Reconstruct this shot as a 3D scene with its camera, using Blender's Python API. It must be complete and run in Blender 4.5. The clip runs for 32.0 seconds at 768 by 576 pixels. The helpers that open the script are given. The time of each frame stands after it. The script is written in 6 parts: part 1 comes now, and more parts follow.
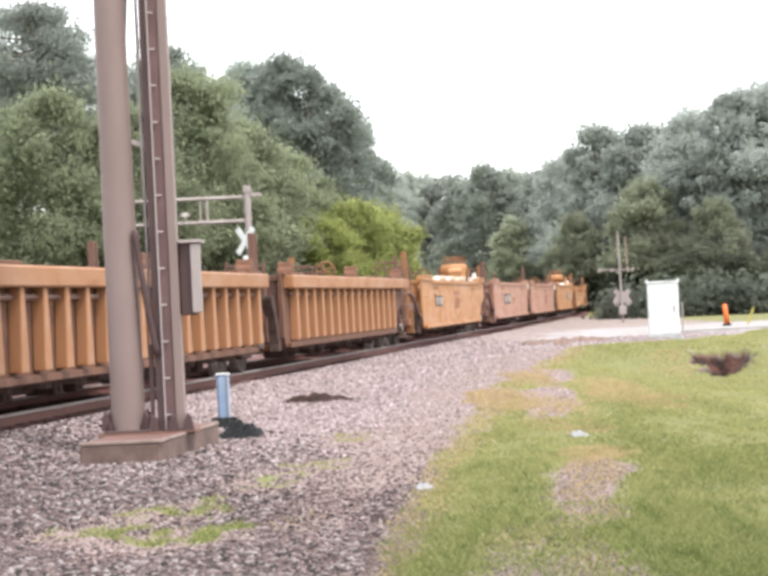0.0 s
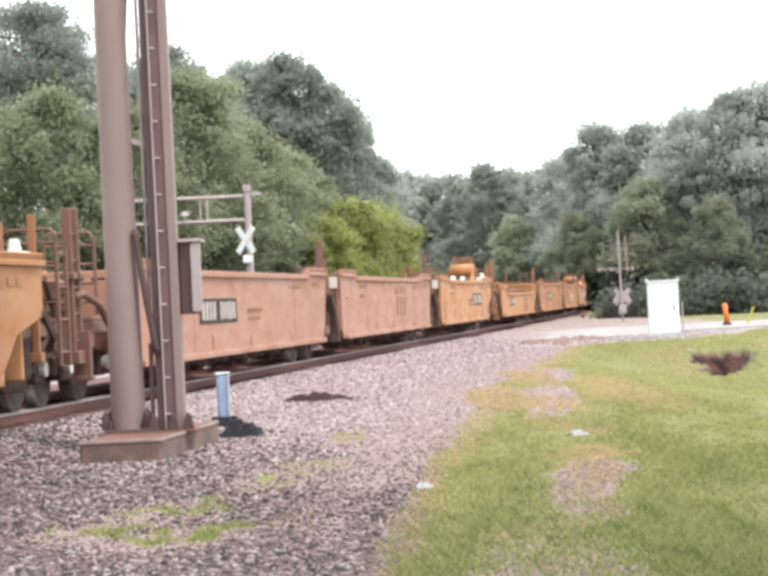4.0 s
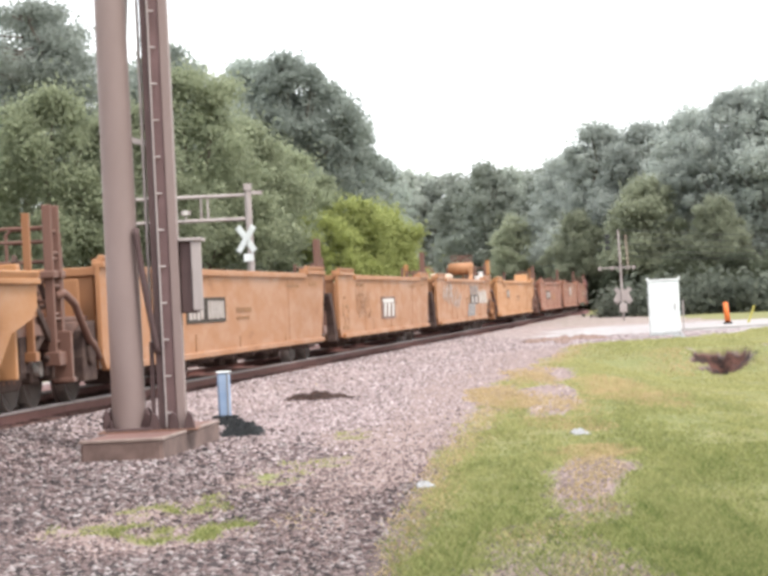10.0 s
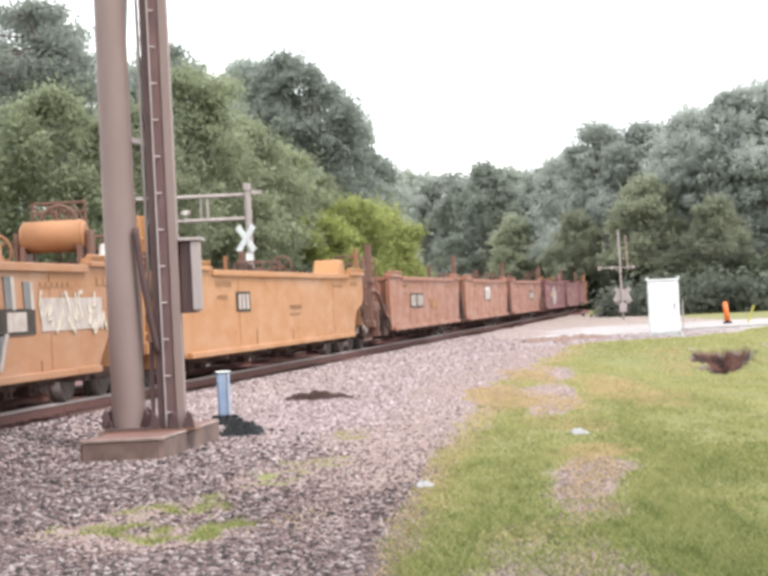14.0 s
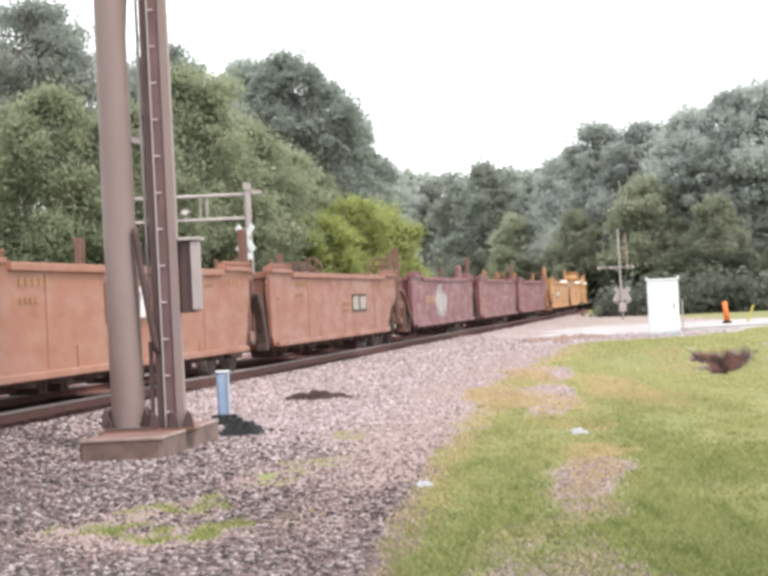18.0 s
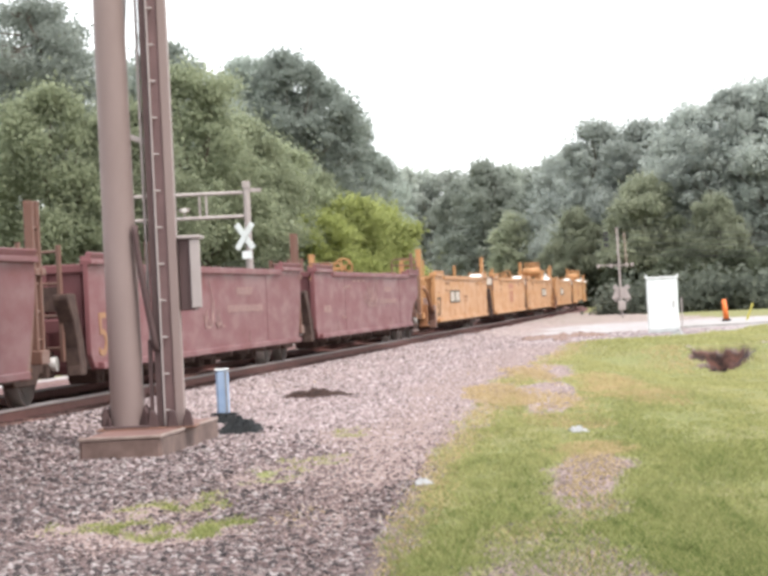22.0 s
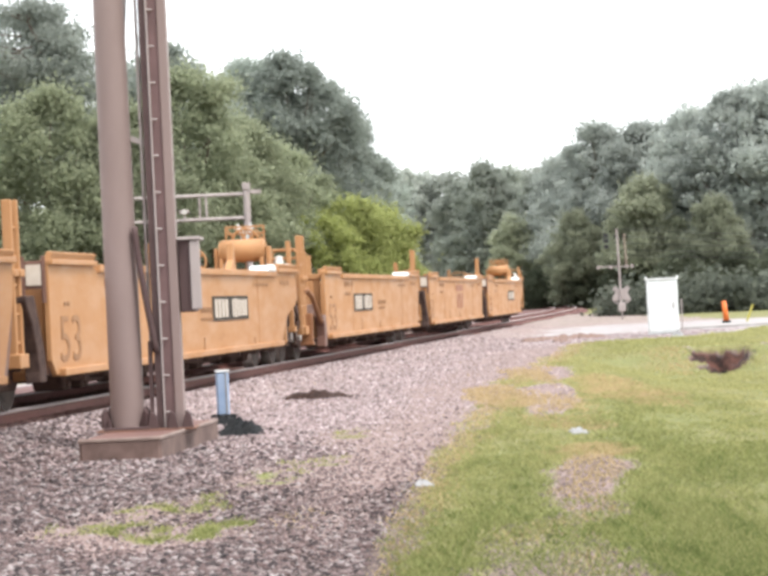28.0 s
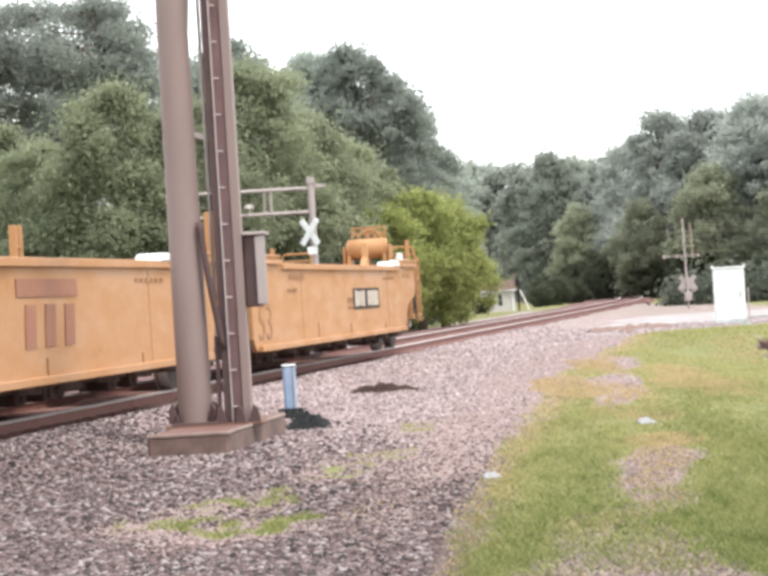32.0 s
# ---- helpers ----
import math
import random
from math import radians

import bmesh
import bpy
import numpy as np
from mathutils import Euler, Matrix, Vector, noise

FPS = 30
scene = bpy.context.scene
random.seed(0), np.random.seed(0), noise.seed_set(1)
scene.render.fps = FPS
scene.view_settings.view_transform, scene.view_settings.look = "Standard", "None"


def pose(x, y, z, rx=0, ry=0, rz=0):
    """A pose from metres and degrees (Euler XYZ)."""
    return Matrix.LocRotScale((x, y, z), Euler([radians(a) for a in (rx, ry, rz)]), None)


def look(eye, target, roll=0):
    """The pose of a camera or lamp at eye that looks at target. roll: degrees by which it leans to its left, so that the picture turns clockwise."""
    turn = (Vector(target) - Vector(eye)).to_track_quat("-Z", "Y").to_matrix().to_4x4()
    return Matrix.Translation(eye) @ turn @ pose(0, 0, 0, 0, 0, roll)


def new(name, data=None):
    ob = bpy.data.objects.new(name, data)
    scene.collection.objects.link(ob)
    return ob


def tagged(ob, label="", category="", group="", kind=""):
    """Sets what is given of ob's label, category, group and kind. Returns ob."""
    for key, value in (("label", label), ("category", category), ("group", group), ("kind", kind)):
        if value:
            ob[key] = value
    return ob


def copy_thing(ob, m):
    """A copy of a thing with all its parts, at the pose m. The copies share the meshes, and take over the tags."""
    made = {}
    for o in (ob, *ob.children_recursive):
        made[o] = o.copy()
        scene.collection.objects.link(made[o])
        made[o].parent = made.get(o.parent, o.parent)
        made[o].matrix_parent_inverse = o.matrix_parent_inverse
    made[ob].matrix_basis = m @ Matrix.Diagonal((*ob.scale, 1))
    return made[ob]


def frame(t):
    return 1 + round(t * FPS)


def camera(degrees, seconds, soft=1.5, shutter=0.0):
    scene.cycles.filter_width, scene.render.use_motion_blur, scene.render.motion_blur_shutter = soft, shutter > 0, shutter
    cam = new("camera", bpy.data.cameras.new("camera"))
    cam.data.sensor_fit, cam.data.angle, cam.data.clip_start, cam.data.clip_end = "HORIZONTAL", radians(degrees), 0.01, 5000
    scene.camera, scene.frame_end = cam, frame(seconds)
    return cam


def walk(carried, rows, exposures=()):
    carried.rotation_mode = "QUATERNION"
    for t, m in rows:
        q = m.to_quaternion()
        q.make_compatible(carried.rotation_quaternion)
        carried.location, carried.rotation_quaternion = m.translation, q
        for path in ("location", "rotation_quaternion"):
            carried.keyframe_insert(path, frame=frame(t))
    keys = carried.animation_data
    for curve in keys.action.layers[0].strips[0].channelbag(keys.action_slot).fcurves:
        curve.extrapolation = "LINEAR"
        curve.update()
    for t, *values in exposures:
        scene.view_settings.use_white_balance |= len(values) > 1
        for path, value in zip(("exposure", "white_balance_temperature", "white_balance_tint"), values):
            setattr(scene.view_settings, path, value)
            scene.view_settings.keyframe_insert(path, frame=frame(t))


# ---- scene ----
# Metres. The eye stands at (0, 0); the railway runs past on its left, far end to the right, then bends away left.
EYE = (0.0, 0.0, 1.25)
LENS = 5200.0          # focal length in picture units, 784 of them to each side
cam = camera(2 * math.degrees(math.atan(784 / LENS)), 32.0, soft=3.6, shutter=0.0)


def aim(right, down, roll):
    """Pose of the hand-held camera, from how far the picture has slid since the steady view."""
    lean = radians(-2.8)
    dx = right * math.cos(lean) + down * math.sin(lean)
    dy = -right * math.sin(lean) + down * math.cos(lean)
    yaw, pitch = -dx / LENS, (31.0 + dy) / LENS
    target = (100 * math.sin(yaw), 100 * math.cos(yaw), EYE[2] + 100 * math.tan(pitch))
    return look(EYE, target, -2.8 + roll)


CAMERA_ROWS = [
    (0.0, -0.0, 4.7, 0.00), (1.0, -0.0, 4.6, 0.00), (2.0, -0.0, 4.6, 0.00), (2.5, 0.0, 0.6, 0.00),
    (3.0, 0.0, 1.7, 0.00), (3.5, 0.0, 3.3, 0.00), (5.5, 0.0, 0.3, 0.00), (6.0, 0.0, 0.0, 0.00),
    (7.0, 0.2, 0.5, 0.00), (8.0, 0.1, 0.8, 0.00), (9.0, 0.1, 0.1, 0.00), (10.0, 1.4, 0.7, 0.00),
    (11.0, 1.3, 0.3, 0.00), (12.0, 1.5, 0.4, 0.00), (13.0, 1.2, 1.2, 0.00), (14.0, 0.7, 0.1, 0.00),
    (14.5, 1.0, 0.0, 0.00), (16.5, 0.0, 0.0, 0.00), (17.0, 0.0, 0.0, 0.00), (18.0, -0.1, -0.5, 0.00),
    (19.0, -1.4, -0.0, 0.00), (20.0, -0.1, -1.4, 0.00), (21.0, -1.5, -1.1, 0.00), (21.5, -1.5, -4.6, 0.00),
    (22.0, -1.5, -4.6, 0.00), (23.0, -1.5, -4.6, 0.00), (24.0, -0.0, -4.2, 0.00), (24.5, -1.5, -3.2, 0.00),
    (25.0, -1.5, -0.6, 0.00), (25.5, -1.5, 0.0, 0.00), (27.5, -0.0, -3.8, 0.00), (28.0, -1.5, -1.5, 0.00),
    (28.5, -1.5, -4.6, 0.00), (29.0, -2.3, -3.1, 0.00), (29.5, -0.4, -2.0, 0.00), (30.0, 1.5, -1.4, 0.00),
    (30.5, 4.3, -1.2, -0.05), (31.0, 4.3, 0.1, -0.05), (31.5, 16.2, -4.7, -0.15), (31.6, 24.0, -5.3, -0.18),
    (31.7, 34.0, -6.2, -0.22), (31.8, 50.0, -8.0, -0.29), (31.9, 82.0, -11.0, -0.46), (32.0, 132.4, -15.6, -0.74),
]
walk(cam, [(t, aim(a, b, c)) for t, a, b, c in CAMERA_ROWS])

# ---- light: a bright, hazy overcast day ----
SUN_UP, SUN_TURN = radians(62), radians(128)
world = bpy.data.worlds.new("overcast_sky")
scene.world = world
world.use_nodes = True
wn, wl = world.node_tree.nodes, world.node_tree.links
sky = wn.new("ShaderNodeTexSky")
sky.sky_type, sky.sun_disc, sky.sun_elevation, sky.sun_rotation = "NISHITA", False, SUN_UP, SUN_TURN
sky.dust_density, sky.air_density = 5.0, 1.0
veil = wn.new("ShaderNodeMix")
veil.data_type = "RGBA"
veil.inputs[0].default_value = 0.82
veil.inputs[7].default_value = (10.6, 11.0, 11.25, 1)
wl.new(sky.outputs[0], veil.inputs[6])
wl.new(veil.outputs[2], wn["Background"].inputs[0])
wn["Background"].inputs[1].default_value = 0.1
sun_data = bpy.data.lights.new("sun", "SUN")
sun_data.energy, sun_data.angle, sun_data.color = 1.4, radians(14), (1.0, 0.955, 0.92)
sun = new("sun", sun_data)
sun.matrix_world = Matrix.Translation((0, 0, 60)) @ Vector((math.sin(SUN_TURN) * math.cos(SUN_UP), math.cos(SUN_TURN) * math.cos(SUN_UP), math.sin(SUN_UP))).to_track_quat("Z", "Y").to_matrix().to_4x4()
scene.view_settings.exposure = 1.45


# ---- materials ----
def material(name, build, rough=0.8, metal=0.0, spec=0.3):
    m = bpy.data.materials.new(name)
    m.use_nodes = True
    n, l = m.node_tree.nodes, m.node_tree.links
    p = n["Principled BSDF"]
    p.inputs["Roughness"].default_value = rough
    p.inputs["Metallic"].default_value = metal
    p.inputs["Specular IOR Level"].default_value = spec
    build(n, l, p)
    return m


def noise_tex(n, l, scale, detail=4, stretch=(1, 1, 1), space="Object", rough=0.6):
    tc = n.new("ShaderNodeTexCoord")
    mp = n.new("ShaderNodeMapping")
    mp.inputs["Scale"].default_value = stretch
    l.new(tc.outputs[space], mp.inputs[0])
    t = n.new("ShaderNodeTexNoise")
    t.inputs["Scale"].default_value, t.inputs["Detail"].default_value = scale, detail
    t.inputs["Roughness"].default_value = rough
    l.new(mp.outputs[0], t.inputs[0])
    return t


def ramp(n, l, source, stops):
    r = n.new("ShaderNodeValToRGB")
    e = r.color_ramp.elements
    while len(e) < len(stops):
        e.new(0.5)
    for el, (at, c) in zip(e, stops):
        el.position = at
        el.color = (*c, 1) if len(c) == 3 else c
    l.new(source, r.inputs[0])
    return r.outputs[0]


def blend(n, l, fac, a, b, mode="MIX"):
    x = n.new("ShaderNodeMix")
    x.data_type, x.blend_type = "RGBA", mode
    for i, v in ((0, fac), (6, a), (7, b)):
        if isinstance(v, bpy.types.NodeSocket):
            l.new(v, x.inputs[i])
        else:
            x.inputs[i].default_value = v if i == 0 else (*v, 1)
    return x.outputs[2]


def bump(n, l, p, height, strength, dist):
    b = n.new("ShaderNodeBump")
    b.inputs["Strength"].default_value, b.inputs["Distance"].default_value = strength, dist
    l.new(height, b.inputs["Height"])
    l.new(b.outputs[0], p.inputs["Normal"])


def grey(v):
    return (v, v, v)


def painted(name, colour, dirt, rust=0.35, rough=0.6):
    """Weathered railway paint: faded broad patches, downward streaks of dirt, specks of rust."""
    def build(n, l, p):
        fade = noise_tex(n, l, 0.6, 3, (0.3, 1, 1))
        c = blend(n, l, ramp(n, l, fade.outputs[0], [(0.35, grey(0.0)), (0.7, grey(0.2))]), colour, tuple(min(1, x * 1.12 + 0.035) for x in colour))
        streak = noise_tex(n, l, 1.0, 2, (0.10, 0.5, 0.25), rough=0.4)
        c = blend(n, l, ramp(n, l, streak.outputs[0], [(0.45, grey(0.0)), (0.85, grey(0.34))]), c, dirt)
        spots = noise_tex(n, l, 3.1, 5, (0.28, 1, 0.8))
        c = blend(n, l, ramp(n, l, spots.outputs[0], [(0.62, grey(0.0)), (0.72, grey(rust))]), c, (0.11, 0.05, 0.03))
        l.new(c, p.inputs["Base Color"])
        fine = noise_tex(n, l, 3, 2, (0.3, 1, 1))
        bump(n, l, p, fine.outputs[0], 0.12, 0.02)
        l.new(ramp(n, l, spots.outputs[0], [(0.4, grey(rough - 0.1)), (0.75, grey(0.92))]), p.inputs["Roughness"])
    return material(name, build, rough)


def mottled(name, a, b, scale=8.0, rough=0.8, metal=0.0, relief=0.3, dist=0.01, spec=0.3, stretch=(1, 1, 1), patch=0.45):
    def build(n, l, p):
        t = noise_tex(n, l, scale, 6, stretch)
        big = noise_tex(n, l, scale * 0.13, 3, stretch)
        c = blend(n, l, ramp(n, l, t.outputs[0], [(0.35, grey(0)), (0.68, grey(1))]), a, b)
        c = blend(n, l, ramp(n, l, big.outputs[0], [(0.4, grey(0)), (0.75, grey(patch))]), c, tuple(0.62 * x for x in a))
        l.new(c, p.inputs["Base Color"])
        bump(n, l, p, t.outputs[0], relief, dist)
    return material(name, build, rough, metal, spec)


YELLOW = painted("bright_yellow_paint", (0.339, 0.171, 0.073), (0.211, 0.096, 0.037), 0.2)
AMBER = painted("amber_yellow_paint", (0.330, 0.156, 0.064), (0.205, 0.090, 0.035), 0.3)
TAN = painted("faded_tan_paint", (0.295, 0.150, 0.103), (0.195, 0.094, 0.055), 0.4)
ORANGE = painted("faded_orange_paint", (0.282, 0.132, 0.061), (0.171, 0.075, 0.036), 0.4)
BROWN = painted("rusty_brown_paint", (0.231, 0.098, 0.060), (0.144, 0.058, 0.040), 0.4)
ROSY = painted("dusky_red_paint", (0.209, 0.089, 0.062), (0.137, 0.057, 0.039), 0.4)
MAROON = painted("maroon_paint", (0.139, 0.050, 0.053), (0.088, 0.034, 0.033), 0.35)
RUST = mottled("rusty_steel", (0.16, 0.075, 0.045), (0.09, 0.045, 0.035), 6, 0.85)
RUSTTRIM = painted("rust_streaked_trim", (0.125, 0.062, 0.045), (0.07, 0.036, 0.03), 0.5)
AMBERTRIM = painted("rusty_amber_trim", (0.215, 0.095, 0.042), (0.09, 0.042, 0.028), 0.6)
FAINTINK = mottled("faint_brown_stencil", (0.235, 0.120, 0.056), (0.275, 0.140, 0.066), 10, 0.7, relief=0.0)
GRIME = mottled("greasy_black_steel", (0.044, 0.029, 0.026), (0.088, 0.058, 0.048), 9, 0.9, 0.0, spec=0.08)
WHEEL = mottled("worn_wheel_steel", (0.051, 0.039, 0.035), (0.090, 0.064, 0.052), 7, 0.7, 0.2)
CAP = mottled("pale_bearing_paint", (0.60, 0.58, 0.55), (0.42, 0.38, 0.35), 8, 0.5, relief=0.05)
TREAD = mottled("polished_tread", (0.45, 0.43, 0.41), (0.55, 0.53, 0.5), 7, 0.35, 0.9)
WHITE = mottled("white_paint", (0.62, 0.64, 0.635), (0.55, 0.56, 0.55), 5, 0.5, relief=0.05)
# Light on the pads' upturned tops is put into this paler tan.
PALEPAD = mottled("top_lit_pale_tan_paint", (0.50, 0.40, 0.32), (0.36, 0.25, 0.17), 4, 0.7, relief=0.05)
STENCIL = mottled("faded_white_stencil", (0.42, 0.36, 0.30), (0.5, 0.44, 0.38), 10, 0.7, relief=0.02)
CHALK = mottled("pale_graffiti", (0.40, 0.36, 0.33), (0.27, 0.21, 0.19), 6, 0.7, relief=0.02)
FAINTTAN = mottled("worn_pale_scrawl", (0.34, 0.205, 0.13), (0.29, 0.16, 0.095), 8, 0.7, relief=0.0)
SPRAY = mottled("grey_white_spray_paint", (0.33, 0.315, 0.30), (0.23, 0.185, 0.175), 5, 0.7, relief=0.0)
FAINTPINK = mottled("worn_pale_lettering", (0.30, 0.19, 0.175), (0.24, 0.14, 0.13), 8, 0.7, relief=0.0)
BLACKPANEL = mottled("dark_stencil", (0.04, 0.034, 0.03), (0.07, 0.058, 0.048), 10, 0.9, relief=0.02, spec=0.08)
REDMARK = mottled("faded_red_mark", (0.245, 0.100, 0.062), (0.27, 0.125, 0.07), 8, 0.7, relief=0.02)
PALEMARK = mottled("sun_faded_red_mark", (0.308, 0.119, 0.077), (0.296, 0.138, 0.077), 8, 0.7, relief=0.0)
GREYMARK = mottled("grey_graffiti", (0.10, 0.10, 0.105), (0.17, 0.165, 0.165), 5, 0.7, relief=0.02)
GALV = mottled("weathered_galvanised_steel", (0.340, 0.296, 0.284), (0.260, 0.217, 0.209), 3, 0.6, 0.0, 0.08, stretch=(1, 1, 0.3))
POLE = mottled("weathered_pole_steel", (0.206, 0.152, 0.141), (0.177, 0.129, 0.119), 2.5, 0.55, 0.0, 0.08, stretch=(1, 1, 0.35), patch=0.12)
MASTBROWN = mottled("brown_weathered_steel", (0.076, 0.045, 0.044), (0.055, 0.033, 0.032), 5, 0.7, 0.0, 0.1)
WEBBROWN = mottled("red_brown_steel", (0.150, 0.090, 0.088), (0.115, 0.068, 0.066), 4, 0.7, 0.0, 0.1)
CONCRETE = mottled("stained_concrete", (0.169, 0.113, 0.097), (0.075, 0.048, 0.042), 4, 0.9, relief=0.5)
RUSTTOP = mottled("rust_stained_concrete", (0.165, 0.085, 0.072), (0.095, 0.050, 0.044), 5, 0.9, relief=0.4)
PALECONCRETE = mottled("pale_concrete_edge", (0.250, 0.190, 0.165), (0.150, 0.105, 0.092), 5, 0.9, relief=0.4)
BLUE = mottled("sun_bleached_blue_plastic", (0.20, 0.275, 0.40), (0.27, 0.34, 0.45), 5, 0.5, relief=0.03)
TARP = mottled("black_plastic", (0.012, 0.013, 0.014), (0.022, 0.022, 0.022), 8, 0.95, spec=0.05)
CHAR = mottled("charred_timber", (0.024, 0.016, 0.014), (0.060, 0.036, 0.030), 9, 0.95, spec=0.05)
ORANGEPLASTIC = mottled("orange_plastic", (0.62, 0.15, 0.03), (0.55, 0.13, 0.03), 6, 0.5, relief=0.03)
YELLOWPLASTIC = mottled("yellow_marker", (0.36, 0.32, 0.06), (0.32, 0.29, 0.07), 6, 0.5, relief=0.03)
TIMBER = mottled("old_tie_timber", (0.138, 0.074, 0.062), (0.194, 0.118, 0.101), 6, 0.9, relief=0.6, stretch=(1, 0.15, 1))
RAILSIDE = mottled("rusty_rail", (0.202, 0.092, 0.079), (0.163, 0.075, 0.064), 5, 0.8)
RAILTOP = mottled("polished_rail_head", (0.432, 0.365, 0.348), (0.324, 0.270, 0.258), 5, 0.55, 0.3, 0.05)
BARK = mottled("bark", (0.10, 0.075, 0.06), (0.15, 0.12, 0.095), 5, 0.95, relief=0.8, dist=0.05, stretch=(1, 1, 0.2))
WOODPOLE = mottled("grey_pole_timber", (0.22, 0.17, 0.14), (0.30, 0.24, 0.20), 4, 0.9, stretch=(1, 1, 0.1))
WIRE = mottled("wire", (0.02, 0.02, 0.02), (0.03, 0.03, 0.03), 5, 0.6)
SIDING = mottled("pale_siding", (0.540, 0.504, 0.480), (0.480, 0.444, 0.420), 2, 0.7, relief=0.1)
ROOFRED = mottled("dull_red_metal_roof", (0.240, 0.153, 0.149), (0.204, 0.136, 0.131), 2, 0.6)
GLASS = mottled("dark_window_glass", (0.03, 0.035, 0.04), (0.04, 0.045, 0.05), 2, 0.1, relief=0.0, spec=0.6)
CLOD = mottled("dry_brown_earth", (0.205, 0.135, 0.112), (0.130, 0.082, 0.068), 6, 0.95, relief=0.5)
LITTER = mottled("crumpled_white_plastic", (0.235, 0.23, 0.226), (0.185, 0.18, 0.178), 12, 0.5)
ROAD = mottled("pale_worn_asphalt", (0.29, 0.27, 0.26), (0.23, 0.212, 0.205), 3, 0.95, relief=0.2)


def stone_mat(name, tones, rough=0.9):
    def build(n, l, p):
        g = n.new("ShaderNodeNewGeometry")
        c = ramp(n, l, g.outputs["Random Per Island"], tones)
        t = noise_tex(n, l, 30, 3)
        c = blend(n, l, 0.5, c, ramp(n, l, t.outputs[0], [(0.3, grey(0.35)), (0.7, grey(0.9))]), "MULTIPLY")
        l.new(c, p.inputs["Base Color"])
    return material(name, build, rough)


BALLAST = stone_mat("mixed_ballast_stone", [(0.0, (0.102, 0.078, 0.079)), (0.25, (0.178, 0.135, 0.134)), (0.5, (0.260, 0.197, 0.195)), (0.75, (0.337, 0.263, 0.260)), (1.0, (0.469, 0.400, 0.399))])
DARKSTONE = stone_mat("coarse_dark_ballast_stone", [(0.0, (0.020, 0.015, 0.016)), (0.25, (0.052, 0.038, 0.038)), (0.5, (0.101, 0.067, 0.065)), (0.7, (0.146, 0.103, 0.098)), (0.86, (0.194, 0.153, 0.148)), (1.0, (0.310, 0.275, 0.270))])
PATCHSTONE = stone_mat("fine_pinkish_gravel", [(0.0, (0.052, 0.040, 0.038)), (0.4, (0.119, 0.087, 0.081)), (0.8, (0.195, 0.144, 0.133)), (1.0, (0.275, 0.218, 0.204))])
FINESTONE = stone_mat("sandy_stone_chips", [(0.0, (0.040, 0.030, 0.030)), (0.3, (0.100, 0.069, 0.066)), (0.65, (0.170, 0.116, 0.109)), (0.85, (0.235, 0.178, 0.170)), (1.0, (0.36, 0.31, 0.30))])
RUSTBALLAST = stone_mat("rust_stained_ballast", [(0.0, (0.059, 0.028, 0.026)), (0.5, (0.130, 0.061, 0.056)), (0.85, (0.194, 0.094, 0.087)), (1.0, (0.276, 0.163, 0.152))])


def leaf_mat(name, dark, light):
    m = bpy.data.materials.new(name)
    m.use_nodes = True
    n, l = m.node_tree.nodes, m.node_tree.links
    n.clear()
    out = n.new("ShaderNodeOutputMaterial")
    g = n.new("ShaderNodeNewGeometry")
    o = n.new("ShaderNodeObjectInfo")
    c = ramp(n, l, g.outputs["Random Per Island"], [(0.0, dark), (0.6, tuple((a + b) / 2 for a, b in zip(dark, light))), (1.0, light)])
    h = n.new("ShaderNodeHueSaturation")
    l.new(ramp(n, l, o.outputs["Random"], [(0, grey(0.76)), (1, grey(1.24))]), h.inputs["Value"])
    big = noise_tex(n, l, 0.45, 3)
    l.new(blend(n, l, ramp(n, l, big.outputs[0], [(0.35, grey(0)), (0.65, grey(0.5))]), c, light), h.inputs["Color"])
    d, t, x = n.new("ShaderNodeBsdfDiffuse"), n.new("ShaderNodeBsdfTranslucent"), n.new("ShaderNodeMixShader")
    x.inputs[0].default_value = 0.66
    l.new(h.outputs[0], d.inputs[0])
    l.new(h.outputs[0], t.inputs[0])
    l.new(d.outputs[0], x.inputs[1])
    l.new(t.outputs[0], x.inputs[2])
    l.new(x.outputs[0], out.inputs[0])
    return m


# Haze is put into most of these leaf colours, paled and greyed.
LEAF_DARK = leaf_mat("dark_foliage", (0.273, 0.306, 0.272), (0.367, 0.402, 0.356))
LEAF_MID = leaf_mat("mid_green_foliage", (0.197, 0.222, 0.147), (0.311, 0.334, 0.219))
LEAF_BRIGHT = leaf_mat("yellow_green_foliage", (0.237, 0.265, 0.098), (0.397, 0.426, 0.163))
LEAF_WOOD = leaf_mat("woodland_foliage", (0.303, 0.329, 0.304), (0.410, 0.436, 0.400))
LEAF_VINE = leaf_mat("vine_foliage", (0.272, 0.296, 0.259), (0.371, 0.399, 0.344))
LEAF_OLIVE = leaf_mat("olive_foliage", (0.274, 0.293, 0.216), (0.370, 0.391, 0.284))
# Shade of the hollow under the trees is put into this leaf colour.
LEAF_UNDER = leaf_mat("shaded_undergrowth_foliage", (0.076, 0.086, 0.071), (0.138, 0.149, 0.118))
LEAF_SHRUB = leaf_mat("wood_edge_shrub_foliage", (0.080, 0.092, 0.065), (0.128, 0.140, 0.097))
LEAF_FAR = leaf_mat("haze_tinted_far_foliage", (0.303, 0.325, 0.291), (0.404, 0.426, 0.379))
LEAF_PINE = leaf_mat("pine_needles", (0.197, 0.215, 0.195), (0.283, 0.305, 0.270))


